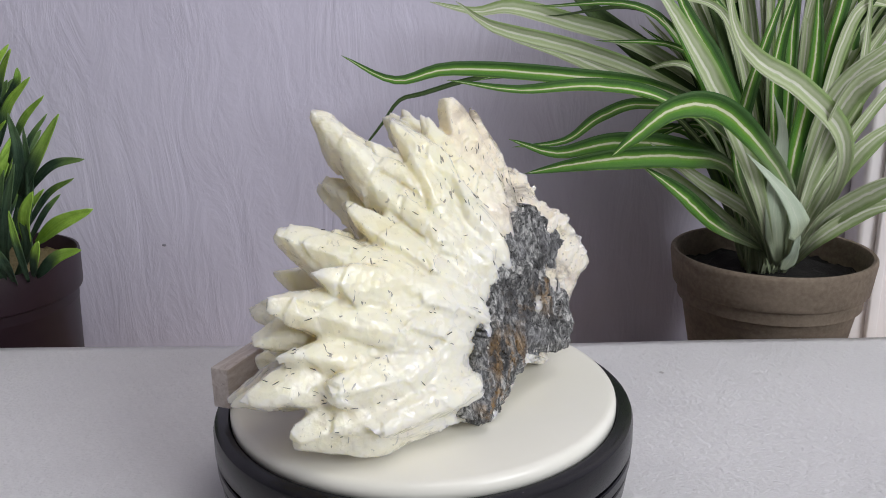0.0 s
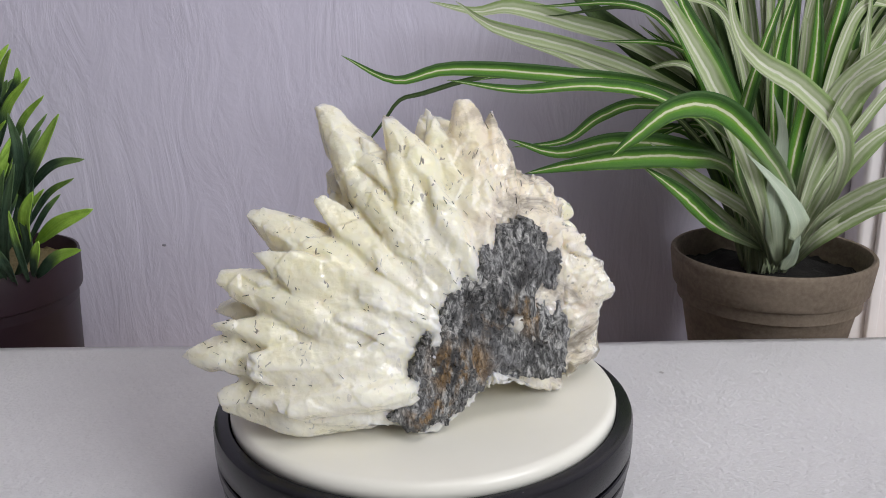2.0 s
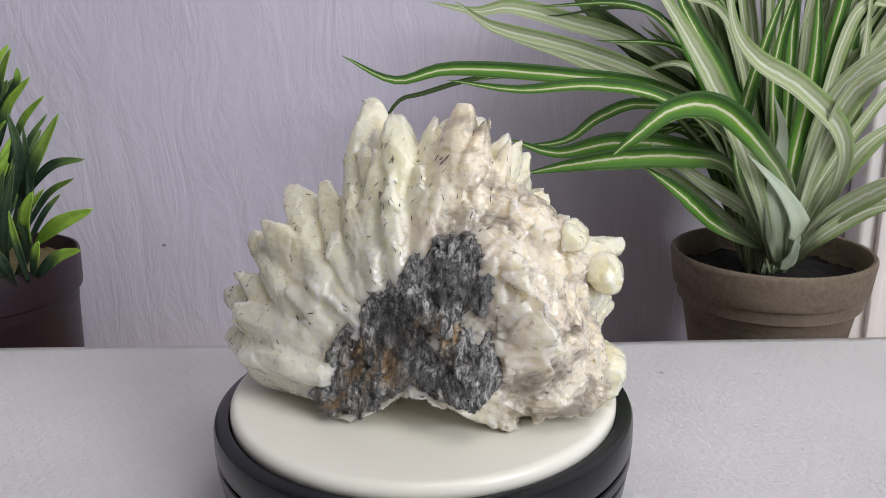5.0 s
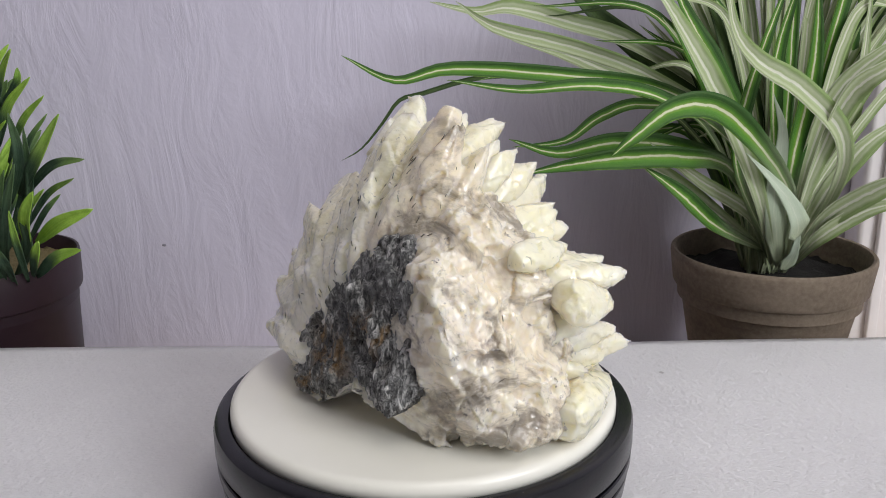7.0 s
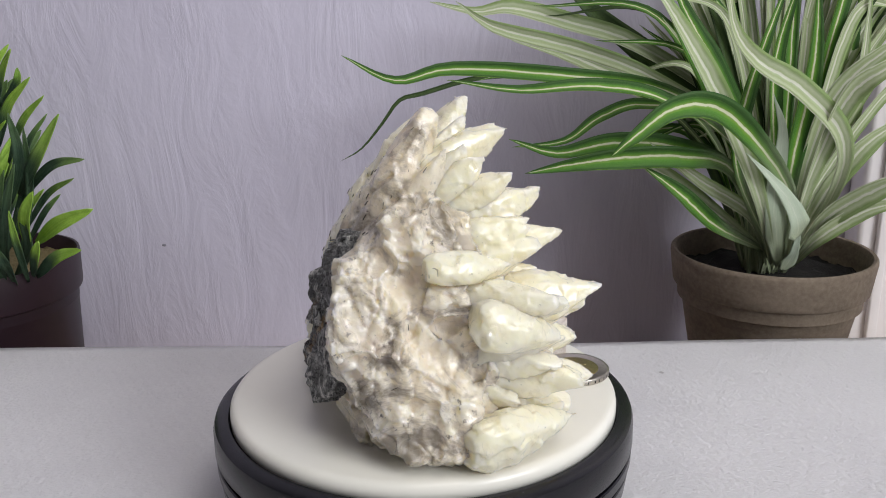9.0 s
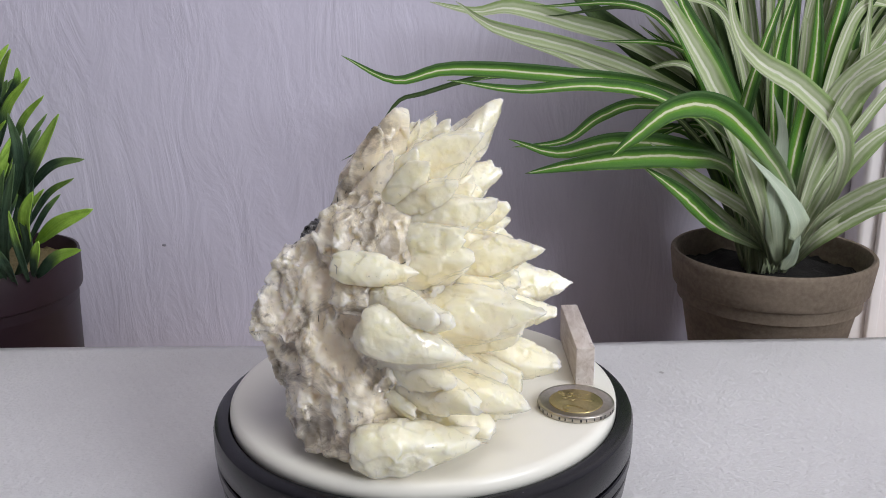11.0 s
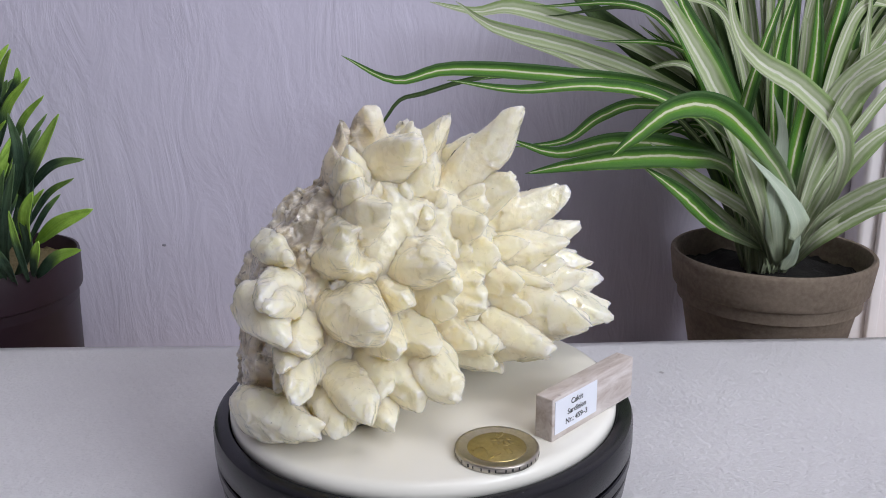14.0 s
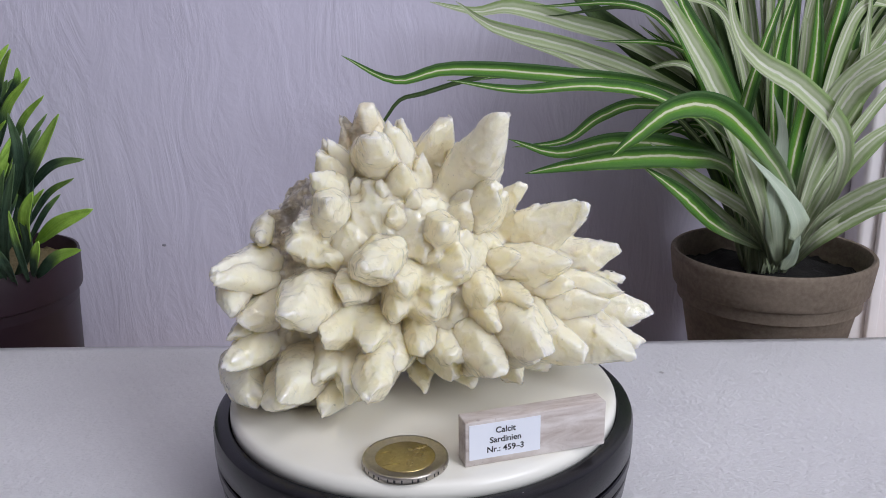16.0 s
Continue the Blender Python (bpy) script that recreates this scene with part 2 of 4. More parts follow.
M_WALL, M_PAPER = wall_material(), paper_material()
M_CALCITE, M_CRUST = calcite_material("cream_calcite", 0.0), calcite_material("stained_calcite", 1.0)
M_SCHIST, M_BLOCK, M_CLAY = schist_material(), stone_block_material(), clay_material()
M_BLADE = {k: blade_material(k) for k in "vpqg"}
M_SPRIG = sprig_material()
M_PLUM = simple("plum_plastic", (0.020, 0.009, 0.014), (0.032, 0.015, 0.022), 0.42, 20, bump=0.1)
M_SOIL = simple("dark_soil", (0.004, 0.0035, 0.003), (0.018, 0.016, 0.014), 0.95, 200, bump=1.0, dist=0.003)
M_MOSS = simple("dry_moss", (0.16, 0.12, 0.05), (0.36, 0.29, 0.13), 0.95, 300, bump=1.0, dist=0.003)
M_PLATTER = simple("ivory_plastic", (0.80, 0.785, 0.71), (0.83, 0.815, 0.745), 0.28, 12)
M_BLACK = simple("black_plastic", (0.004, 0.004, 0.006), (0.007, 0.007, 0.010), 0.27, 160, bump=0.06, spec=0.40)
M_WHITE = simple("white_paint", (0.90, 0.86, 0.865), (0.93, 0.89, 0.895), 0.5, 14, bump=0.1)
M_ROOM = simple("matt_room_paint", (0.34, 0.33, 0.34), (0.40, 0.39, 0.40), 0.9, 4)
M_TABLE = simple("pale_wood", (0.36, 0.27, 0.18), (0.48, 0.37, 0.26), 0.5, 20, stretch=(0.1, 1, 1))
M_STEEL = simple("worn_nickel", (0.40, 0.37, 0.32), (0.56, 0.52, 0.46), 0.32, 700, 1.0, 0.2, 0.0002)
M_BRASS = simple("worn_brass", (0.38, 0.31, 0.14), (0.54, 0.45, 0.22), 0.34, 700, 1.0, 0.2, 0.0002)
M_LABEL = simple("label_paper", (0.74, 0.77, 0.84), (0.78, 0.80, 0.86), 0.6, 50)
M_INK = simple("black_ink", (0.01, 0.01, 0.012), (0.02, 0.02, 0.022), 0.6, 50)


# ---- mesh helpers ----
def mesh_from(name, bm, material, smooth=True):
    bmesh.ops.recalc_face_normals(bm, faces=bm.faces)
    me = bpy.data.meshes.new(name)
    bm.to_mesh(me)
    bm.free()
    me.materials.append(material)
    if smooth:
        me.polygons.foreach_set("use_smooth", [True] * len(me.polygons))
    return me


def part(name, bm, material, parent=None, label="", smooth=True):
    ob = new(name, mesh_from(name, bm, material, smooth))
    ob.parent = parent
    if label:
        tagged(ob, label)
    return ob


def box(x0, y0, z0, x1, y1, z1, bevel=0.0):
    bm = bmesh.new()
    bmesh.ops.create_cube(bm, size=1.0)
    for v in bm.verts:
        v.co = Vector(((x0 + x1) / 2 + v.co.x * (x1 - x0), (y0 + y1) / 2 + v.co.y * (y1 - y0), (z0 + z1) / 2 + v.co.z * (z1 - z0)))
    if bevel:
        bmesh.ops.bevel(bm, geom=bm.edges[:], offset=bevel, segments=2, affect="EDGES", profile=0.6)
    return bm


def lathe(profile, steps=96, closed=False):
    """Turns (radius, height) pairs about z."""
    bm = bmesh.new()
    rings = []
    for r, z in profile:
        if r < 1e-6:
            rings.append([bm.verts.new((0, 0, z))])
        else:
            rings.append([bm.verts.new((r * math.cos(2 * math.pi * i / steps), r * math.sin(2 * math.pi * i / steps), z)) for i in range(steps)])
    pairs = list(zip(rings, rings[1:])) + ([(rings[-1], rings[0])] if closed else [])
    for a, b in pairs:
        for i in range(steps):
            j = (i + 1) % steps
            q = [a[i % len(a)], a[j % len(a)], b[j % len(b)], b[i % len(b)]]
            q = list(dict.fromkeys(q))
            if len(q) > 2:
                bm.faces.new(q)
    return bm


def lettering(name, text, size, depth, material, parent, m, bold=0.0):
    """Text as a mesh part."""
    c = bpy.data.curves.new(name, "FONT")
    c.body, c.size, c.extrude, c.align_x, c.align_y, c.resolution_u = text, size, depth, "CENTER", "CENTER", 6
    c.offset = bold
    tmp = new("tmp", c)
    bpy.context.view_layer.update()
    me = bpy.data.meshes.new_from_object(tmp.evaluated_get(bpy.context.evaluated_depsgraph_get()))
    bpy.data.objects.remove(tmp)
    bpy.data.curves.remove(c)
    me.materials.clear()
    me.materials.append(material)
    ob = new(name, me)
    ob.parent, ob.matrix_basis = parent, m
    return ob


def empty(name, at=(0, 0, 0)):
    ob = new(name)
    ob.empty_display_size = 0.02
    ob.location = at
    return ob


# ---- the setting ----
def wall(name, *b, material=None):
    return tagged(part(name, box(*b), material or M_ROOM, smooth=False), kind="structure")


tagged(wall("wall_back", -1.6, WALL_Y, -0.9, 1.6, WALL_Y + 0.1, 1.5, material=M_WALL), "lavender grey wall with fine vertical relief paper")
wall("wall_left", -1.7, -2.0, -0.9, -1.6, WALL_Y + 0.1, 1.5)
wall("wall_behind", -1.7, -2.1, -0.9, 1.7, -2.0, 1.5)
wall("ceiling", -1.7, -2.1, 1.5, 1.7, WALL_Y + 0.1, 1.6)
wall("floor", -1.7, -2.1, -1.0, 1.7, WALL_Y + 0.1, -0.9, material=M_TABLE)
# window wall: four pieces round an opening
wall("wall_right", 1.6, -2.0, -0.9, 1.7, WALL_Y + 0.1, 0.25)
wall("wall_right_upper", 1.6, -2.0, 1.25, 1.7, WALL_Y + 0.1, 1.5)
wall("wall_right_near", 1.6, -2.0, 0.25, 1.7, -1.45, 1.25)
wall("wall_right_far", 1.6, -0.35, 0.25, 1.7, WALL_Y + 0.1, 1.25)
tagged(part("trim", box(0.306, WALL_Y - 0.022, SHELF_Z + 0.001, 0.46, WALL_Y - 0.001, 1.2, 0.004), M_WHITE), "pinkish white painted upright trim", "trim", kind="structure")
tagged(part("trim_bead", box(0.3175, WALL_Y - 0.027, SHELF_Z + 0.001, 0.3255, WALL_Y - 0.023, 1.2, 0.0015), M_WHITE), kind="structure")

table = tagged(empty("table", (0, -0.1, -0.9)), "pale wooden table carrying the white board and pots", "table")
part("tabletop", box(-0.8, -0.6, SHELF_Z - 0.03 + 0.9, 0.8, WALL_Y + 0.1 - 0.001, SHELF_Z + 0.9, 0.003), M_TABLE, table)
for sx in (-0.74, 0.74):
    for sy in (-0.54, WALL_Y + 0.04):
        part("leg", box(sx - 0.025, sy - 0.025, 0, sx + 0.025, sy + 0.025, SHELF_Z - 0.031 + 0.9, 0.003), M_TABLE, table)


def display_board():
    """White papered board with a slightly wavy back edge."""
    bm = bmesh.new()
    nx, ny, x0, x1, y0 = 90, 60, -0.52, 0.52, -0.36
    top = []
    for j in range(ny + 1):
        row = []
        for i in range(nx + 1):
            x = x0 + (x1 - x0) * i / nx
            yb = 0.1340 - 0.0416 * x + 0.004 / (1 + math.exp(-(x - 0.17) * 60)) + 0.0012 * noise.noise((x * 14, 0.3, 0.7))
            y = y0 + (yb - y0) * (j / ny) ** 0.8
            z = 0.0009 * noise.noise((x * 9, y * 9, 1.5)) + (-0.0004 if j == ny else 0)
            row.append(bm.verts.new((x, y, BOARD_Z + (z if (x * x + y * y) > 0.0072 else min(z, 0) * 0.1))))
        top.append(row)
    for j in range(ny):
        for i in range(nx):
            bm.faces.new((top[j][i], top[j][i + 1], top[j + 1][i + 1], top[j + 1][i]))
    rim = [top[0][i] for i in range(nx + 1)] + [top[j][nx] for j in range(1, ny + 1)] + [top[ny][i] for i in range(nx - 1, -1, -1)] + [top[j][0] for j in range(ny - 1, 0, -1)]
    low = [bm.verts.new((v.co.x, v.co.y, SHELF_Z)) for v in rim]
    for k in range(len(rim)):
        n = (k + 1) % len(rim)
        bm.faces.new((rim[k], low[k], low[n], rim[n]))
    bm.faces.new(low)
    ob = part("display_board", bm, M_PAPER)
    return tagged(ob, "white textured paper covered board on the table", "board")


display_board()


spot = bmesh.new()
bmesh.ops.create_icosphere(spot, subdivisions=2, radius=0.0011)
for v in spot.verts:
    v.co = Vector((v.co.x * 1.5 - 0.1813, WALL_Y + v.co.y * 0.4, v.co.z - 0.028))
tagged(part("wall_nick", spot, simple("grey_nick", (0.24, 0.23, 0.28), (0.30, 0.29, 0.34), 0.8)), "small dark nick in the wall", kind="structure")


# ---- turntable ----
def turntable():
    """Round motor stand: fixed black ring in three steps, ivory platter that turns."""
    th = tagged(empty("turntable", (0, 0, BOARD_Z)), "round black turntable with glossy ivory platter", "turntable")
    up = -BOARD_Z
    prof = [(0.060, up - 0.010), (0.0690, up - 0.0054), (0.0694, up - 0.0048), (0.0726, up - 0.0050), (0.0740, up - 0.0060), (0.0746, up - 0.0078),
            (0.0747, up - 0.0150), (0.0743, up - 0.0158), (0.0726, up - 0.0160), (0.0726, up - 0.0172), (0.0740, up - 0.0174), (0.0744, up - 0.0180), (0.0743, up - 0.0214),
            (0.0738, up - 0.0220), (0.0722, up - 0.0222), (0.0722, up - 0.0234), (0.0734, up - 0.0236), (0.0737, up - 0.0242), (0.0728, up - 0.031), (0.0712, up - 0.0316),
            (0.0700, up - 0.0318), (0.0698, 0.0004), (0.0690, 0.0), (0.0, 0.0)]
    part("base_ring", lathe(prof, 128), M_BLACK, th, "black plastic stepped ring").data.set_sharp_from_angle(angle=radians(32))
    plat = part("platter", lathe([(0.0, 0.0), (0.0655, 0.0), (0.0668, -0.0002), (0.0678, -0.0008), (0.0684, -0.0017), (0.0686, -0.0028), (0.0686, -0.0062), (0.0, -0.0064)], 128), M_PLATTER, th, "ivory white plastic disc")
    plat.location = (0, 0, up)
    for k in range(26):
        a, r = random.uniform(0, 6.28), random.uniform(0.0695, 0.0735)
        bm = bmesh.new()
        bmesh.ops.create_icosphere(bm, subdivisions=1, radius=random.uniform(0.00008, 0.00016))
        zz = up - 0.0050 if r < 0.0718 else up - 0.0068
        bmesh.ops.translate(bm, verts=bm.verts, vec=(r * math.cos(a), r * math.sin(a), zz))
        part("dust_speck", bm, M_WHITE, th)
    return th, plat


stand, platter = turntable()


# ---- coin ----
def coin():
    """Two-metal coin, 25.75 mm wide, 2.2 mm thick, origin at its centre on the platter."""
    th = tagged(empty("coin"), "worn two-metal coin with brass centre and nickel ring", "coin")
    R, H = 0.01288, 0.0022
    part("rim", lathe([(0.0, 0.0), (R - 0.0003, 0.0), (R, 0.0003), (R, H - 0.0003), (R - 0.0002, H), (R - 0.0011, H), (R - 0.0014, H - 0.0002), (0.0092, H - 0.0002), (0.0090, H - 0.0003), (0.0, H - 0.0003)], 96), M_STEEL, th, "silvery nickel ring")
    part("centre", lathe([(0.0, H - 0.0001), (0.0086, H - 0.0001), (0.0090, H - 0.0002), (0.0090, H - 0.0006), (0.0, H - 0.0006)], 72), M_BRASS, th, "yellow brass disc")

    lettering("numeral", "2", 0.0125, 0.00020, M_BRASS, th, pose(-0.0047, -0.0003, H - 0.00012))
    # relief patches of the map
    for k in range(16):
        bm = bmesh.new()
        bmesh.ops.create_icosphere(bm, subdivisions=2, radius=1.0)
        s = random.uniform(0.0004, 0.0010)
        cx, cy = random.uniform(0.0005, 0.0065), random.uniform(-0.005, 0.006)
        for v in bm.verts:
            n = 1 + 0.5 * noise.noise(v.co * 1.7 + Vector((k, 0, 0)))
            v.co = Vector((cx + v.co.x * s * n, cy + v.co.y * s * n * 1.3, H - 0.0001 + v.co.z * 0.00010))
        part("map_relief", bm, M_BRASS, th)
    # lettering round the edge, as plain sunken bars
    for k in range(34):
        a = 2 * math.pi * k / 34 + 0.03 * math.sin(k * 2.3)
        bm = box(-0.00022, -0.00003, 0.0006, 0.00022 + 0.0002 * (k % 3 == 0), 0.00004, 0.0016)
        ob = part("edge_mark", bm, M_INK, th, smooth=False)
        ob.matrix_basis = Matrix.Rotation(a, 4, "Z") @ Matrix.Translation((0, R, 0))
    return th


the_coin = coin()


# ---- label block ----
def label_block():
    """Small travertine bar with a paper label on its long face; its origin is the front bottom corner, x runs along it."""
    th = tagged(empty("label_block"), "small travertine stone bar with white paper label", "label block")
    bm = box(0, 0, 0, 0.0452, 0.0066, 0.0145, 0.0004)
    for v in bm.verts:
        v.co += Vector((noise.noise(v.co * 90), noise.noise(v.co * 90 + Vector((5, 0, 0))), noise.noise(v.co * 90 + Vector((0, 7, 0))))) * 0.00015
        v.co.z = max(v.co.z, 0)
    part("stone", bm, M_BLOCK, th)
    lab = part("paper_label", box(0.0012, -0.00025, 0.0022, 0.0236, 0.0002, 0.0134), M_LABEL, th, "white paper label with black print", smooth=False)
    for text, z, size in (("Calcit", 0.01085, 0.0027), ("Sardinien", 0.0078, 0.0027), ("Nr.: 459\u20133", 0.00475, 0.0027)):
        lettering("print", text, size, 0.00002, M_INK, lab, pose(0.0125, -0.00029, z, 90, 0, 0), 0.00005)
    return th


the_block = label_block()


# ---- calcite specimen (millimetres in the specimen's own space, turned into metres) ----
specimen = tagged(empty("calcite_specimen"), "cream white calcite crystal cluster on grey schist", "mineral")
ROOT = Vector((-5, 22, 32))   # where the crystals fan out from


def lumps(p, seed, *octaves):
    return sum(a * noise.noise(p * f + Vector((seed, seed * 1.7, -seed))) for f, a in octaves)


def fused(name, bm, material, parent, voxel, chips, label=""):
    """Melts overlapping pieces into one closed skin; chips(p) gives the height of its fine cleavage steps."""
    bmesh.ops.recalc_face_normals(bm, faces=bm.faces)
    me = bpy.data.meshes.new("raw")
    bm.to_mesh(me)
    bm.free()
    tmp = new("raw", me)
    mod = tmp.modifiers.new("melt", "REMESH")
    mod.mode, mod.voxel_size, mod.use_smooth_shade = "VOXEL", voxel, True
    soft = tmp.modifiers.new("wear", "SMOOTH")
    soft.factor, soft.iterations = 0.5, 1
    bpy.context.view_layer.update()
    out = bpy.data.meshes.new_from_object(tmp.evaluated_get(bpy.context.evaluated_depsgraph_get()))
    bpy.data.objects.remove(tmp)
    bpy.data.meshes.remove(me)
    # drop crumbs that the melting left loose
    bm = bmesh.new()
    bm.from_mesh(out)
    seen, crumbs = set(), []
    for start in bm.verts:
        if start in seen:
            continue
        seen.add(start)
        isle = [start]
        for v in isle:
            for e in v.link_edges:
                w = e.other_vert(v)
                if w not in seen:
                    seen.add(w)
                    isle.append(w)
        if len(isle) < 600:
            crumbs += isle
    bmesh.ops.delete(bm, geom=crumbs, context="VERTS")
    bm.to_mesh(out)
    bm.free()
    out.name = name
    out.materials.clear()
    out.materials.append(material)
    out.polygons.foreach_set("use_smooth", [True] * len(out.polygons))
    for v, n in zip(out.vertices, [n.vector.copy() for n in out.vertex_normals]):
        v.co = v.co + n * (0.001 * chips(v.co * 1000))
        if v.co.z < 0.0003:
            v.co.z = 0.0003
    ob = new(name, out)
    ob.parent = parent
    if label:
        tagged(ob, label)
    return ob


def chipped(p, scale, tilt, seed, ledge=0.6):
    """Height of a broken surface made of small slanted cleavage faces."""
    c = noise.voronoi(p * scale + Vector((seed, 2 * seed, -seed)))[1][0]
    lean = noise.cell_vector(c * 37 + Vector((seed, 0, 0)))
    return (p * scale + Vector((seed, 2 * seed, -seed)) - c).dot(lean - Vector((0.5, 0.5, 0.5))) * tilt / scale + (noise.cell(c * 53) - 0.5) * tilt * ledge / scale


def core():
    """Massive calcite between the crystals and the schist: a broken body bounded by broad faces, hollow below, ribbed towards the crystal tips."""
    faces = (((0.08, 1, 0.15), 39.5), ((0, 0.66, 0.75), 67), ((-0.85, 0.2, 0.45), 73), ((0.68, 0, 0.73), 60), ((1, 0.1, 0), 60), ((0, -1, 0), 20),
             ((-0.5, -0.8, 0.33), 49), ((0.5, -0.8, 0.33), 40), ((0, -0.5, 0.87), 73), ((-0.5, -0.2, 0.84), 80), ((0, 0, -1), 0.0), ((0.49, 0.79, 0.375), 47.5), ((-0.75, -0.6, -0.2), 55), ((0.25, 0.6, 0.76), 61.5),
             ((-0.6, 0.2, -0.75), 39), ((-0.9, 0.42, -0.1), 65), ((-0.3, 0.9, -0.3), 38.5), ((-0.97, 0.05, 0.22), 68))
    mid = Vector((-2, 14, 32))
    bm = bmesh.new()
    bmesh.ops.create_icosphere(bm, subdivisions=6, radius=1.0)
    for v in bm.verts:
        d = v.co.normalized()
        inv = 0.0
        for n, far in faces:
            n = Vector(n).normalized()
            room, lean = far - n.dot(mid), n.dot(d)
            if lean > 0:
                inv += (lean / room) ** 40
        p = mid + d * inv ** (-1 / 40)
        p += d * (chipped(p, 0.055, 0.26, 1.0) + chipped(p, 0.12, 0.22, 4.0) + lumps(p, 3.1, (0.045, 1.4)))
        # upright cracks and ledges on the broken end
        if p.x < -35:
            p += d * (1.2 * noise.noise((p.y * 0.32, p.x * 0.05, p.z * 0.07)) - 1.6 * max(0, 0.12 - abs(noise.noise((p.y * 0.10, 3.3, p.z * 0.03)))) / 0.12)
        # hollow under the schist and under the fore part
        hollow = 13 * math.exp(-((p.x + 12) / 15) ** 2) + 12 / (1 + math.exp(-(p.x - 25) / 5)) * (1 if p.y < 22 else 0.5) + (8 if p.y < 0 and p.x > -20 else 0) * min(1, -p.y / 10)
        p.z = max(p.z, hollow + 0.8 * noise.noise(p * 0.2) + 0.8) if hollow > 1.5 else max(p.z, 0.6)
        v.co = p * 0.001
    # long crystals that run from the schist out to the rim of the fan, each a bundle of parallel ones
    rib = random.Random(8)
    for n, (x, y, z, w, blunt) in enumerate(RIBS):
        tip = Vector((x, y, z))
        out = Vector((x, 0, z)) - Vector((-8, 0, 18))
        foot = Vector((-8, 27, 18)) + out.normalized() * 22
        axis = (tip - foot).normalized()
        tip += axis * (4.2 - 2.4 * blunt)
        far = (tip - foot).length
        spear(bm, tip, axis, w, far, blunt, 900 + n)
        for k in range(9):
            off = axis.orthogonal().normalized()
            off.rotate(Matrix.Rotation(rib.uniform(0, 6.28), 3, axis))
            step = rib.uniform(0.05, 0.5)
            end = tip - axis * step * far + off * w * rib.uniform(0.3, 0.75) * (0.45 + step)
            end.y, end.z = min(end.y, 26), max(end.z, 8)
            spear(bm, end, axis + off * rib.uniform(-0.02, 0.10), w * rib.uniform(0.28, 0.55), far * rib.uniform(0.35, 0.6), min(1, blunt + rib.uniform(0, 0.3)), 940 + n * 11 + k)
    for v in bm.verts:
        v.co.z = max(v.co.z, 0.0005)

    def grain(p):
        away = Vector((p.x + 8, 0, p.z - 18))
        if p.x < -36:
            return chipped(p, 0.13, 0.24, 6.0) + chipped(p, 0.40, 0.16, 2.0) - 0.7 * max(0, 0.05 - abs(noise.noise(p * 0.075))) / 0.05
        q = Vector((math.atan2(away.z, away.x) * 45, p.y * 0.8, away.length * 0.38))
        return chipped(q, 0.14, 0.26, 6.0, 0.25) + chipped(q, 0.40, 0.16, 2.0, 0.1)
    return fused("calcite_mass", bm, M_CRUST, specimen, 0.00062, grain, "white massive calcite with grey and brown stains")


# rim of the fan: tip, girth, bluntness
RIBS = ((25, -21, 97, 12, 0.2), (8, -3, 96, 11, 0.4), (-6, -2, 95, 9, 0.5), (-17, 0, 98, 10, 0.6), (-26, 3, 98, 8, 0.5), (-33, -3, 91, 7, 0.2), (35, 1, 71.5, 8, 0.3), (22, 10, 74, 8, 0.4), (54, -10, 66, 11, 0.3), (46, 6, 62, 8, 0.4),
        (57, 5, 58, 9, 0.3), (66, -3, 49, 11, 0.3), (54, 14, 42, 9, 0.5), (82, -2, 27, 10, 0.2), (72, 4, 36, 8, 0.3), (64, 16, 26, 10, 0.5), (72, 10, 13, 12, 0.5), (58, 24, 14, 11, 0.6), (40, 24, 13, 10, 0.6), (38, 18, 48, 8, 0.5), (2, 16, 80, 8, 0.5), (-14, 16, 82, 8, 0.5))


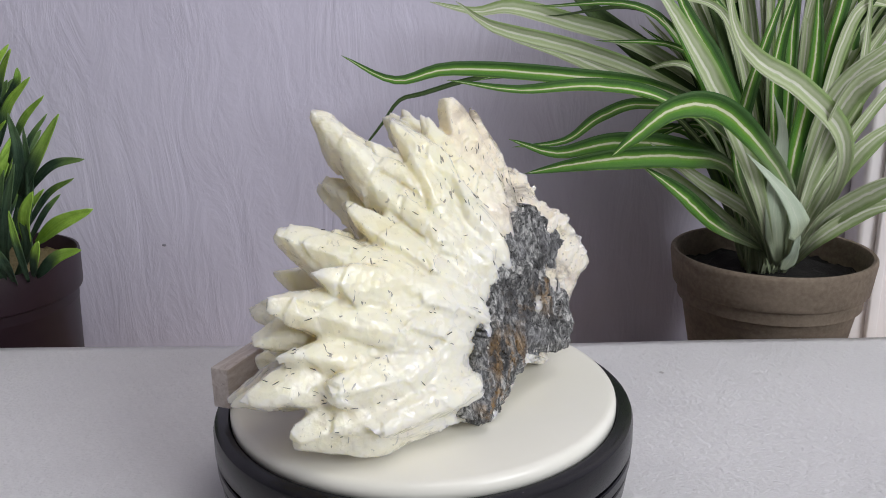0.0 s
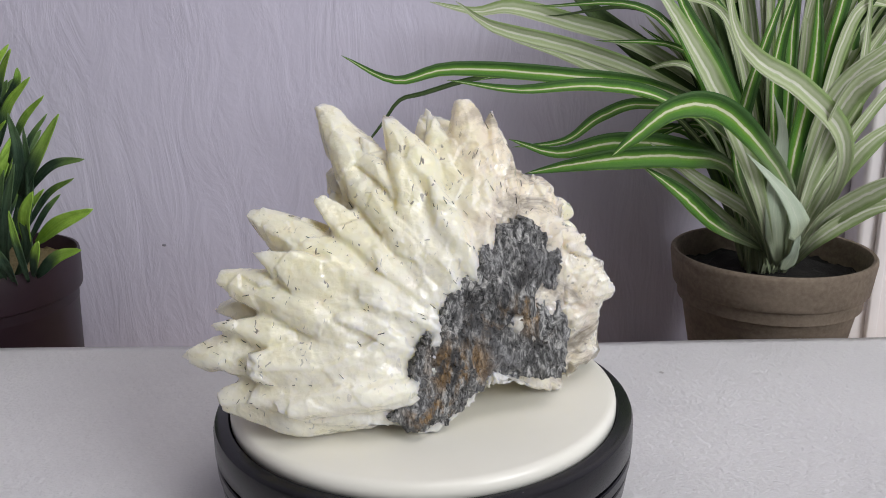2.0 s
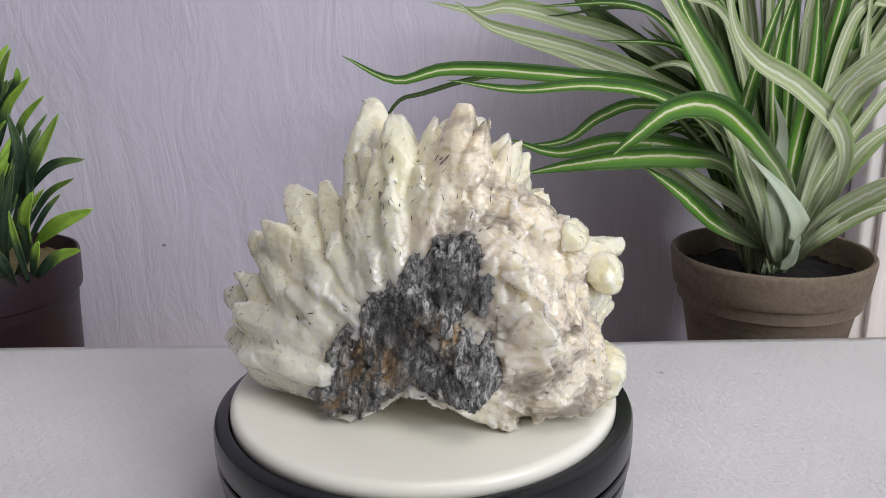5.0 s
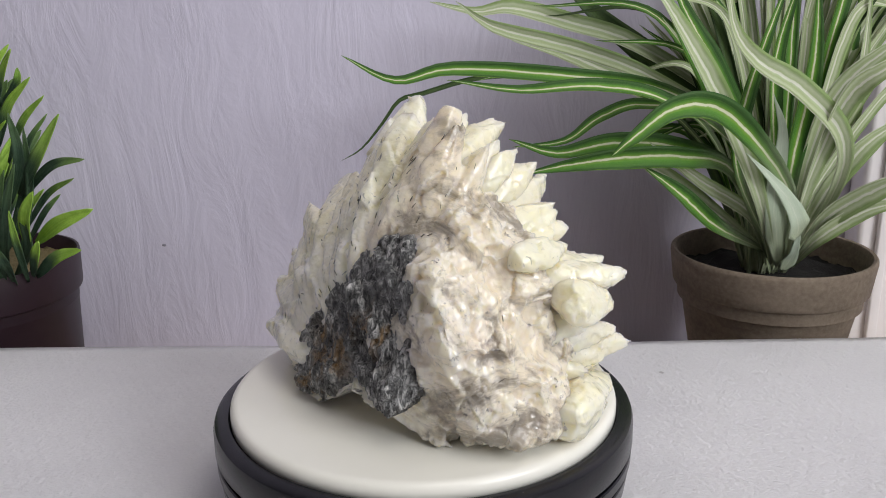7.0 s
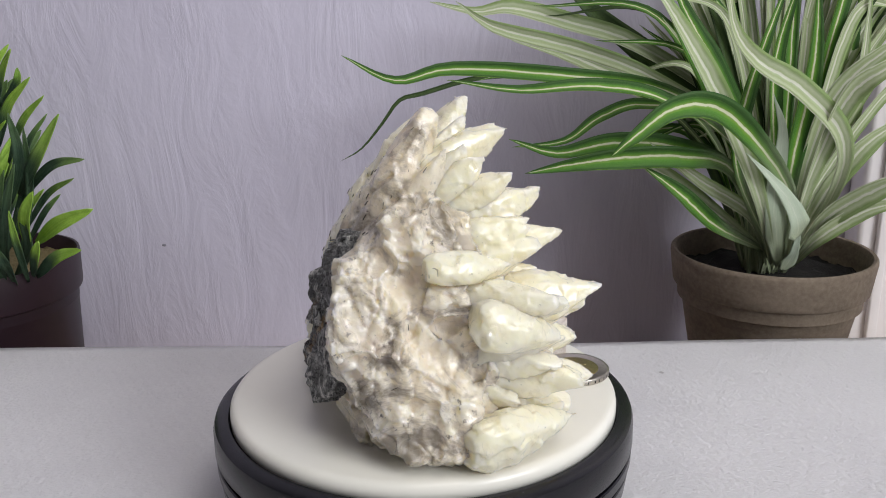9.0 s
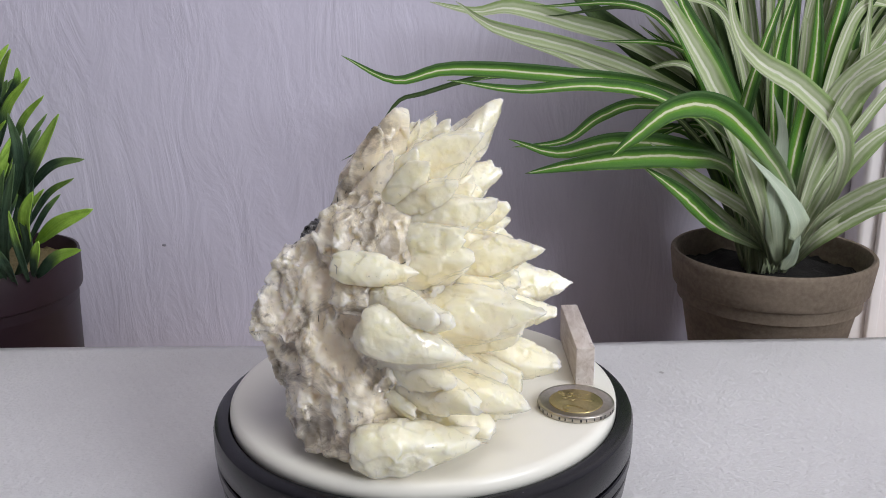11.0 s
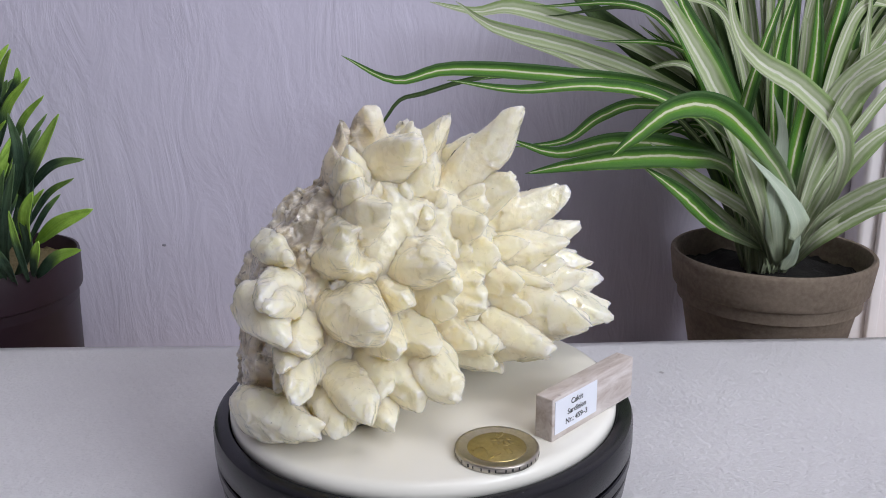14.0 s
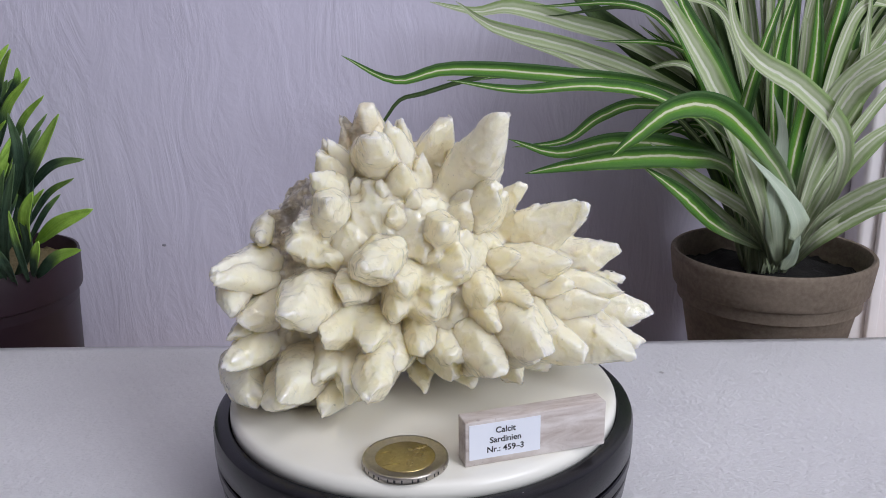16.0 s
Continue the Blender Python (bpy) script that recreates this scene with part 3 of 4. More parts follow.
def spear(bm, tip, axis, r, length, blunt, seed):
    """One calcite crystal: six-sided dagger, swelling in the middle, with flat flanks and a slanted point."""
    rnd = random.Random(seed)
    axis = axis.normalized()
    side = axis.orthogonal().normalized()
    side.rotate(Matrix.Rotation(rnd.uniform(0, 6.28), 3, axis))
    up = axis.cross(side)
    flat, phase, seg, n = rnd.uniform(0.62, 0.95), rnd.uniform(0, 6.28), 24, 18
    prof = ((0, 0.7), (0.1, 1.1), (0.3, 1.17), (0.5, 1.05), (0.7, 0.82), (0.85, 0.54), (0.94, 0.32), (1.0, 0.14))
    # natural faces: slanted planes at the point, more along the flanks
    planes = []
    for k in range(3):
        t = phase + k * 2.09 + rnd.uniform(-0.5, 0.5)
        tip_lean = rnd.uniform(0.5, 1.1)
        planes.append(((axis * math.cos(tip_lean) + (side * math.cos(t) + up * math.sin(t)) * math.sin(tip_lean)), tip, r * (0.02 + 0.40 * blunt) * rnd.uniform(0.4, 1.3)))
    for k in range(6):
        t = phase + k * 1.047 + rnd.uniform(-0.25, 0.25)
        slope = rnd.uniform(1.16, 1.36)
        planes.append(((axis * math.cos(slope) + (side * math.cos(t) + up * flat * math.sin(t)) * math.sin(slope)).normalized(), tip - axis * min(length, 46) * 0.42, r * rnd.uniform(0.66, 0.88)))
    rings = []
    for i in range(n + 1):
        s = 1 - (1 - i / n) ** 1.25
        for (s0, w0), (s1, w1) in zip(prof, prof[1:]):
            if s0 <= s <= s1 + 1e-9:
                w = w0 + (w1 - w0) * (s - s0) / (s1 - s0)
        w = w + blunt * 0.55 * max(0, (s - 0.4) / 0.6)
        ring = []
        for j in range(seg):
            a = 2 * math.pi * j / seg
            rad = max(0.7, r * w * (1 + 0.08 * math.cos(3 * a + phase)))
            p = tip - axis * (length * (1 - s)) + side * (rad * math.cos(a)) + up * (rad * flat * math.sin(a))
            out = (side * math.cos(a) + up * math.sin(a))
            p += out * r * lumps(p, seed % 50, (0.09, 0.14), (0.22, 0.05))
            for nn, at, far in planes:
                over = (p - at).dot(nn) - far
                if over > 0:
                    p -= nn * over
            p += out * (0.32 * noise.noise(p * 0.45) + 0.16 * noise.noise(p * 1.2)) * min(1, w)
            ring.append(bm.verts.new(p * 0.001))
        rings.append(ring)
    for a, b in zip(rings, rings[1:]):
        for j in range(seg):
            bm.faces.new((a[j], a[(j + 1) % seg], b[(j + 1) % seg], b[j]))
    bm.faces.new(list(reversed(rings[0])))
    bm.faces.new(rings[-1])


MASS = core()


def schist():
    """Slab of dark mica schist on the back of the specimen, with a ragged rim."""
    rim = ((-9, 58), (-16, 64), (-27, 65), (-33, 57), (-42, 52), (-44, 34), (-36, 16), (-29, 12), (-18, 13), (-8, 15), (4, 6), (12, 0.5), (22, 4), (27, 8), (20, 25), (3, 48))

    def inside(x, z):
        """Signed distance to the rim, positive inside."""
        best, hit = 1e9, False
        for (x0, z0), (x1, z1) in zip(rim, rim[1:] + rim[:1]):
            k = max(0, min(1, ((x - x0) * (x1 - x0) + (z - z0) * (z1 - z0)) / ((x1 - x0) ** 2 + (z1 - z0) ** 2)))
            best = min(best, math.hypot(x - x0 - k * (x1 - x0), z - z0 - k * (z1 - z0)))
            if (z0 > z) != (z1 > z) and x < (x1 - x0) * (z - z0) / (z1 - z0) + x0:
                hit = not hit
        return best if hit else -best
    bm = bmesh.new()
    step, nx, nz = 0.75, 104, 90
    front, back = {}, {}
    for i in range(nx):
        for k in range(nz):
            x, z = -48 + i * step, -0.5 + k * step
            p = Vector((x, 0, z))
            s = inside(x, z) + lumps(p, 1.3, (0.22, 1.6), (0.6, 0.8))
            if s < 0:
                continue
            bulge = min(1, s / 7) ** 0.5
            fall = 3.0 - 0.06 * x - 0.15 * z - 0.5 * max(0, -32 - x) - 0.15 * max(0, z - 48)
            q = Vector((x * 0.9 + z * 0.25, 0, z * 0.35 - x * 0.1))
            y = 36.5 + fall + 2.8 * bulge + lumps(q, 5.5, (0.10, 2.0), (0.35, 1.8), (0.9, 1.1)) + lumps(p, 2.2, (0.07, 3.0), (0.5, 0.5)) + 0.9 + chipped(p, 0.08, 0.22, 3.0) + chipped(p, 0.25, 0.22, 8.0)
            jx, jz = 0.45 * noise.noise((x * 1.3, z * 1.3, 3)), 0.45 * noise.noise((x * 1.3, z * 1.3, 9))
            x, z = x + jx, z + jz
            front[i, k] = bm.verts.new((x * 0.001, y * 0.001, max(z, 0) * 0.001))
            back[i, k] = bm.verts.new((x * 0.001, (31 + fall) * 0.001, max(z, 0) * 0.001))
    for (i, k) in list(front):
        quad = [(i, k), (i + 1, k), (i + 1, k + 1), (i, k + 1)]
        if all(q in front for q in quad):
            bm.faces.new([front[q] for q in quad])
            bm.faces.new([back[q] for q in reversed(quad)])
    loose = [v for v in bm.verts if not v.link_faces]
    bmesh.ops.delete(bm, geom=loose, context="VERTS")
    pairs = {}
    for key, f in front.items():
        if f.is_valid:
            pairs[f] = back[key]
    for e in [e for e in bm.edges if len(e.link_faces) == 1]:
        a, b = e.verts
        if a in pairs and b in pairs:
            bm.faces.new((a, b, pairs[b], pairs[a]))
    return part("schist_matrix", bm, M_SCHIST, specimen, "dark grey fibrous mica schist with rust stains")


schist()


COUNT = [0]
TIPS = []
# short crystals have grown together into a crust, one piece for each heading; long ones stand free
HEADINGS = ((0.1, -0.5, 0.9), (-0.55, -0.55, 0.6), (-0.75, -0.65, 0.05), (-0.35, -0.95, -0.2), (0.1, -1, 0.15), (0.35, -0.95, -0.15), (0.7, -0.5, 0.5), (0.85, -0.55, -0.1))
CRUST = [bmesh.new() for _ in HEADINGS]


def crystal(x, y, z, r, length=42, blunt=0.3, shoots=1, lean=(0, 0, 0), along=None):
    """A crystal by its tip, stepped by lesser ones grown together with it along its flanks."""
    COUNT[0] += 1
    seed = COUNT[0] * 7
    rnd = random.Random(seed)
    tip = Vector((x, y, z))
    forward = max(0.0, min(0.55, (-y - 8) / 40)) * (1 if x < 45 else 0.3)
    axis = Vector(along) if along else (tip - ROOT).normalized() * (1 - forward) + Vector((0, -1, 0.12)) * forward + Vector(lean)
    axis.normalize()
    tip += axis * (3.0 - 2.2 * blunt)
    r *= 1.15
    length = min(length, (tip - ROOT).length * 0.92)
    heading = (tip - ROOT).normalized()
    free = (tip - ROOT).length > 72
    bm = bmesh.new() if free else CRUST[max(range(len(HEADINGS)), key=lambda k: heading.dot(Vector(HEADINGS[k]).normalized()))]
    spear(bm, tip, axis, r, length, blunt, seed)
    for k in range(4 + 2 * shoots):
        off = axis.orthogonal().normalized()
        off.rotate(Matrix.Rotation(rnd.uniform(0, 6.28), 3, axis))
        step = rnd.uniform(0.06, 0.5)
        spear(bm, tip - axis * step * length + off * r * rnd.uniform(0.25, 0.55) * (0.5 + step), axis + off * rnd.uniform(-0.03, 0.12), r * rnd.uniform(0.3, 0.62), length * rnd.uniform(0.4, 0.6), min(1, blunt + rnd.uniform(0, 0.3)), seed + 100 + k)
    if free:
        for v in bm.verts:
            v.co.z = max(v.co.z, 0.0006)
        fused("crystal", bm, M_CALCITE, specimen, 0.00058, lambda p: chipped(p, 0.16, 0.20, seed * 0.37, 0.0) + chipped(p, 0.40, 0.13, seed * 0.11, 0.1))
    TIPS.append(tip)


# crown
crystal(-15, -26, 95, 7.5, 44, 0.4)
crystal(-30, -8, 91, 5.5, 34, 0.5)
crystal(-33, -14, 89, 5.5, 36, 0.2)
crystal(-33, -23, 82.5, 6.5, 40, 0.2)
crystal(-8, -14, 96, 7, 40, 0.5)
crystal(18, -8, 90, 8, 40, 0.4)
# middle
crystal(-26.5, -37, 75, 6.5, 46, 0.6, along=(0.10, -0.93, 0.30))
crystal(-40, -30, 61, 7, 40, 0.4)
crystal(-39, -25, 65, 6, 36, 0.4)
crystal(9, -28, 66, 8.5, 44, 0.5)
crystal(4, -21, 48, 6.5, 30, 0.5)
crystal(-8, -6, 70, 8.5, 28, 0.6)
crystal(-14, -32, 58, 8, 40, 0.9, 4)
crystal(-6, -34, 48, 8, 40, 0.9, 4)
crystal(3, -35, 40, 7.5, 40, 0.9, 4)
crystal(-30, -22, 54, 7, 32, 0.4)
crystal(12, -30, 52, 8, 40, 0.5)
crystal(25, -22, 75, 8, 44, 0.3)
crystal(22, -31, 41.5, 8.5, 42, 0.5)
# fan to the right
crystal(71, -13, 38.5, 7, 48, 0.2)
crystal(74, -21, 16, 8, 50, 0.1)
crystal(76, -13, 19, 7, 48, 0.2)
crystal(62, -13, 32, 8.5, 46, 0.4)
crystal(48, -20, 50, 8, 42, 0.4)
crystal(42, -26, 29, 9, 44, 0.3)
crystal(35, -40, 25, 9, 46, 0.4)
crystal(23, -43, 22, 9, 46, 0.4)
crystal(52, -26, 20, 9, 44, 0.3)
crystal(56, -4, 45, 9, 44, 0.4)
# fan to the left
crystal(-41, -48, 44, 9, 54, 0.15, 3)
crystal(-15, -44, 58, 8.5, 50, 0.3)
crystal(-16, -53, 18.5, 8, 52, 0.15)
crystal(37, -47, 30, 8, 50, 0.1)
crystal(-43, -45, 16.5, 8.5, 50, 0.15)
crystal(-62, -36, 23.5, 6, 36, 0.1, along=(-0.5, -1, -0.08))
crystal(-65, -30, 49, 5.5, 34, 0.1, along=(-0.6, -1, 0.12))
crystal(-52, -17, 58, 4.0, 30, 0.15, 1, along=(0.05, -1, -0.05))
crystal(-60, -26, 39, 6.2, 28, 0.25, 1, along=(0.10, -1, -0.32))
crystal(-37, -26, 68, 7, 40, 0.2)
crystal(-57, -30, 36, 8, 40, 0.4)
crystal(-23, -40, 15, 10.5, 44, 0.7, 3)
crystal(-33, -40, 7.3, 7.5, 44, 0.2)
crystal(-48, -35, 10, 8, 42, 0.4)
crystal(-54, -36, 10, 6.5, 42, 0.3, 2, along=(0.30, -0.95, 0.04))
crystal(-63, -30, 30, 5.5, 34, 0.2, along=(-0.6, -1, 0.0))
crystal(-65, -23, 51, 5.5, 30, 0.3, 0, along=(-0.7, -1, 0.15))
crystal(-62, -18, 19, 5.5, 36, 0.4)
crystal(-33, -36, 19, 8, 42, 0.5)
crystal(-56, -24, 31, 5.5, 36, 0.4)
crystal(-18, -38, 30, 8, 42, 0.6)
crystal(-30, -40, 33, 8, 42, 0.5)
crystal(-8, -30, 20, 7, 36, 0.6)
crystal(8, -32, 22, 8, 38, 0.6)

# lesser crystals that fill the gaps
fill = random.Random(11)
known = list(TIPS)
made = 0
while made < 40:
    d = Vector((fill.uniform(-1, 1), fill.uniform(-1, 0.25), fill.uniform(-0.35, 1)))
    if not 0.3 < d.length < 1:
        continue
    d.normalize()
    if d.y > -0.5 or d.x < -0.55 or d.dot(Vector((-0.85, 0.35, 0.40))) > 0.62:
        continue
    ws = [(math.exp(22 * (d.dot((t - ROOT).normalized()) - 1)), (t - ROOT).length) for t in known]
    far = sum(w * l for w, l in ws) / sum(w for w, l in ws) * fill.uniform(0.78, 0.94)
    p = ROOT + d * far
    if p.z < 6:
        continue
    crystal(p.x, p.y, p.z, fill.uniform(4.5, 7), 32, fill.uniform(0.2, 0.8), 1)
    made += 1


for crust in CRUST:
    for v in crust.verts:
        v.co.z = max(v.co.z, 0.0006)
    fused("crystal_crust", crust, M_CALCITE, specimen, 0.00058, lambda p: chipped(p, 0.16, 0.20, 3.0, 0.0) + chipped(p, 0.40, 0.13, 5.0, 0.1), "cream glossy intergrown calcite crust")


def needles():
    """Short dark mineral needles lying on the backs of the crystals."""
    rnd = random.Random(21)
    bm = bmesh.new()
    verts = [v for v in MASS.data.vertices if v.co.y > -0.012 and v.co.z > 0.012]
    placed = 0
    while placed < 120:
        v = rnd.choice(verts)
        p, up = v.co, v.normal
        if up.y < -0.2 or (p.x < -0.03 and rnd.random() < 0.85) or noise.noise(p * 70) < 0.02:
            continue
        along = Vector((p.x + 0.008, -0.02, p.z - 0.018)).normalized() + Vector((rnd.uniform(-0.7, 0.7), rnd.uniform(-0.7, 0.7), rnd.uniform(-0.7, 0.7)))
        along = (along - up * along.dot(up)).normalized()
        side = up.cross(along) * rnd.uniform(0.00005, 0.00015)
        far = along * rnd.uniform(0.0003, 0.0012)
        lift = up * 0.00022
        a = [bm.verts.new(p + q) for q in (-far - side, -far + side, far + side * 0.4, far - side * 0.4)]
        b = [bm.verts.new(w.co + lift) for w in a]
        bm.faces.new(b)
        for k in range(4):
            bm.faces.new((a[k], a[(k + 1) % 4], b[(k + 1) % 4], b[k]))
        placed += 1
    tagged(part("dark_needles", bm, M_INK, specimen, smooth=False), "fine black mineral needles on the calcite", kind="stuff")


needles()


# ---- potted plants ----
def clay_pot(name, at, profile, material, soil, soil_z, soil_r, label):
    th = tagged(empty(name, at), label, "potted plant")
    part("pot", lathe(profile, 96), material, th).data.set_sharp_from_angle(angle=radians(40))
    bm = bmesh.new()
    bmesh.ops.create_circle(bm, cap_ends=True, radius=soil_r, segments=48)
    bmesh.ops.triangulate(bm, faces=bm.faces)
    bmesh.ops.subdivide_edges(bm, edges=bm.edges, cuts=6, use_grid_fill=True)
    for v in bm.verts:
        v.co.z = soil_z + 0.003 * noise.noise(v.co * 120) + 0.002 * noise.noise(v.co * 400)
    part("soil", bm, soil, th)
    return th


H1, H2 = -0.013 - SHELF_Z, -0.0105 - SHELF_Z
spider = clay_pot("potted_grass", (0.2128, 0.2042, SHELF_Z),
                  [(0.0, 0.0), (0.0365, 0.0), (0.0375, 0.0015), (0.0522, H1 - 0.024), (0.0532, H1 - 0.0225), (0.0558, H1 - 0.0218), (0.0567, H1 - 0.0205), (0.0590, H1 - 0.003),
                   (0.0588, H1 - 0.0010), (0.0578, H1), (0.0562, H1 - 0.0004), (0.0550, H1 - 0.003), (0.0535, H1 - 0.030), (0.0, H1 - 0.030)],
                  M_CLAY, M_SOIL, H1 - 0.0165, 0.0548, "artificial striped grass plant in grey-brown clay pot")
sprig = clay_pot("potted_succulent", (-0.2712, 0.2183, SHELF_Z),
                 [(0.0, 0.0), (0.0510, 0.0), (0.0525, 0.0015), (0.0560, H2 - 0.0245), (0.0565, H2 - 0.0235), (0.0588, H2 - 0.0225), (0.0592, H2 - 0.021), (0.0598, H2 - 0.002),
                  (0.0594, H2), (0.0580, H2), (0.0575, H2 - 0.002), (0.0560, H2 - 0.03), (0.0, H2 - 0.03)],
                 M_PLUM, M_MOSS, H2 - 0.010, 0.0572, "bushy green artificial plant in dark plum plastic pot")


def curve_points(ctrl, n):
    """Catmull-Rom through the control points."""
    c = [Vector(p) for p in ctrl]
    c = [c[0] * 2 - c[1]] + c + [c[-1] * 2 - c[-2]]
    out = []
    for i in range(n + 1):
        u = i / n * (len(c) - 3)
        k = min(int(u), len(c) - 4)
        f = u - k
        a, b, d, e = c[k:k + 4]
        out.append(0.5 * ((2 * b) + (d - a) * f + (2 * a - 5 * b + 4 * d - e) * f * f + (3 * b - a - 3 * d + e) * f ** 3))
    return out


def leaf_mesh(pts, width, shape, fold, twist, seed, face=(0, -0.95, 0.3), thick=0.00035):
    """A thin folded leaf along pts with a closed rim; UV x runs across it, y along it."""
    bm = bmesh.new()
    uv = bm.loops.layers.uv.new("UVMap")
    n, cols = len(pts) - 1, 6
    top, low, where = [], [], {}
    t0, t1 = twist
    for i, p in enumerate(pts):
        s = i / n
        tan = (pts[min(i + 1, n)] - pts[max(i - 1, 0)]).normalized()
        side = tan.cross(Vector(face))
        side = side.normalized() if side.length > 1e-4 else tan.orthogonal().normalized()
        side.rotate(Matrix.Rotation(t0 + (t1 - t0) * s, 3, tan))
        nor = side.cross(tan).normalized()
        w = width * shape(s) * 0.5
        a, b = [], []
        for j in range(cols + 1):
            x = j / cols * 2 - 1
            ripple = 0.03 * width * noise.noise(Vector((s * 9, x * 2, seed)))
            q = p + side * (w * x) + nor * (fold * w * (abs(x) ** 1.3 - 0.5) + ripple)
            for row, o in ((a, 1), (b, -1)):
                v = bm.verts.new(q + nor * thick * o * 0.5)
                where[v] = (j / cols, s)
                row.append(v)
        top.append(a), low.append(b)
    for i in range(n):
        for j in range(cols):
            bm.faces.new((top[i][j], top[i][j + 1], top[i + 1][j + 1], top[i + 1][j]))
            bm.faces.new((low[i][j], low[i + 1][j], low[i + 1][j + 1], low[i][j + 1]))
        for j in (0, cols):
            bm.faces.new((top[i][j], top[i + 1][j], low[i + 1][j], low[i][j]))
    for i in (0, n):
        for j in range(cols):
            bm.faces.new((top[i][j], low[i][j], low[i][j + 1], top[i][j + 1]))
    for f in bm.faces:
        for l in f.loops:
            l[uv].uv = where[l.vert]
    return bm


def grass_shape(s):
    return min(1, 0.30 + 1.7 * s) * min(1, ((1 - s) / 0.42)) ** 0.75 + 0.01


def bract_shape(s):
    return 0.35 + 0.65 * s / 0.16 if s < 0.16 else (1.0 - s) / 0.84 + 0.01


def oval_shape(s):
    return 0.16 + 0.86 * math.sin(math.pi * min(1, s * 0.97 + 0.03) ** 0.95) ** 0.8 * (1 - 0.12 * s) if s < 0.995 else 0.06


BLADES = [0]


def blade(width, kind, *ctrl):
    BLADES[0] += 1
    k = BLADES[0]
    rnd = random.Random(k)
    base = spider.location
    pts = [p - base for p in curve_points(ctrl, 30)]
    bm = leaf_mesh(pts, width * (0.001 if kind == "q" else 0.00078), bract_shape if kind == "q" else grass_shape, 0.10 if kind == "q" else 0.5, (0.25, 0.1) if kind == "q" else (rnd.uniform(-0.7, 0.7), rnd.uniform(-0.35, 0.35)), k)
    ob = part("leaf", bm, M_BLADE[kind], spider)
    return ob


def sprig_leaf(width, bright, *ctrl):
    BLADES[0] += 1
    k = BLADES[0]
    rnd = random.Random(k)
    pts = [p - sprig.location for p in curve_points(ctrl, 14)]
    bm = leaf_mesh(pts, width * 0.00062, oval_shape, 0.45, (rnd.uniform(-0.5, 0.5), rnd.uniform(-0.4, 0.4)), k, thick=0.0006)
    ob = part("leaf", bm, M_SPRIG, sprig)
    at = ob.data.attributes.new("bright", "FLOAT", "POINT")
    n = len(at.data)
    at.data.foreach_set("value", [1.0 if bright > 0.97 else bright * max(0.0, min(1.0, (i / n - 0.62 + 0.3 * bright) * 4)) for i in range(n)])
    return ob


blade(11, 'v', (0.213, 0.200, -0.020), (0.180, 0.190, 0.055), (0.136, 0.180, 0.085), (0.079, 0.170, 0.095), (0.019, 0.165, 0.100), (-0.011, 0.160, 0.095), (-0.038, 0.160, 0.108))
blade(11, 'v', (0.213, 0.200, -0.020), (0.179, 0.180, 0.050), (0.132, 0.165, 0.082), (0.091, 0.155, 0.091), (0.052, 0.150, 0.090), (0.015, 0.145, 0.096))
blade(17, 'v', (0.223, 0.190, -0.009), (0.204, 0.170, 0.031), (0.176, 0.150, 0.061), (0.151, 0.140, 0.080), (0.127, 0.134, 0.081), (0.107, 0.130, 0.068), (0.095, 0.130, 0.058))
blade(15, 'v', (0.210, 0.200, -0.017), (0.177, 0.180, 0.039), (0.143, 0.165, 0.051), (0.108, 0.160, 0.052), (0.080, 0.155, 0.050), (0.056, 0.155, 0.046))
blade(14, 'v', (0.210, 0.205, -0.017), (0.178, 0.190, 0.039), (0.141, 0.180, 0.055), (0.105, 0.175, 0.058), (0.075, 0.170, 0.054), (0.049, 0.170, 0.062))
blade(9, 'v', (0.210, 0.205, -0.017), (0.166, 0.200, 0.062), (0.127, 0.190, 0.077), (0.101, 0.185, 0.071), (0.081, 0.180, 0.059), (0.052, 0.180, 0.056))
blade(12, 'p', (0.214, 0.210, -0.015), (0.187, 0.210, 0.055), (0.138, 0.210, 0.089), (0.095, 0.210, 0.106), (0.053, 0.210, 0.117), (0.038, 0.210, 0.123), (0.023, 0.210, 0.134))
blade(14, 'p', (0.222, 0.220, -0.018), (0.190, 0.230, 0.066), (0.134, 0.235, 0.107), (0.093, 0.240, 0.121), (0.058, 0.240, 0.130), (0.036, 0.240, 0.128), (0.009, 0.240, 0.134))
blade(4, 'g', (0.227, 0.220, -0.023), (0.195, 0.240, 0.044), (0.139, 0.250, 0.079), (0.093, 0.255, 0.088), (0.058, 0.255, 0.089), (0.033, 0.255, 0.087), (0.004, 0.255, 0.079), (-0.011, 0.255, 0.075), (-0.022, 0.255, 0.061), (-0.036, 0.255, 0.045), (-0.050, 0.255, 0.037))
blade(5, 'v', (0.218, 0.220, -0.014), (0.167, 0.220, 0.054), (0.128, 0.220, 0.082), (0.091, 0.220, 0.089), (0.054, 0.220, 0.092), (0.034, 0.220, 0.089))
blade(17, 'q', (0.212, 0.170, 0.003), (0.206, 0.160, 0.017), (0.190, 0.148, 0.036), (0.167, 0.140, 0.057))
blade(9, 'q', (0.212, 0.185, -0.021), (0.215, 0.180, -0.010), (0.213, 0.172, 0.003), (0.210, 0.165, 0.013))
blade(15, 'p', (0.222, 0.200, -0.023), (0.231, 0.170, 0.032), (0.223, 0.155, 0.063), (0.197, 0.150, 0.088), (0.174, 0.150, 0.102), (0.164, 0.160, 0.118), (0.162, 0.170, 0.143))
blade(13, 'p', (0.220, 0.200, -0.019), (0.222, 0.190, 0.038), (0.230, 0.180, 0.081), (0.249, 0.170, 0.105), (0.270, 0.170, 0.116))
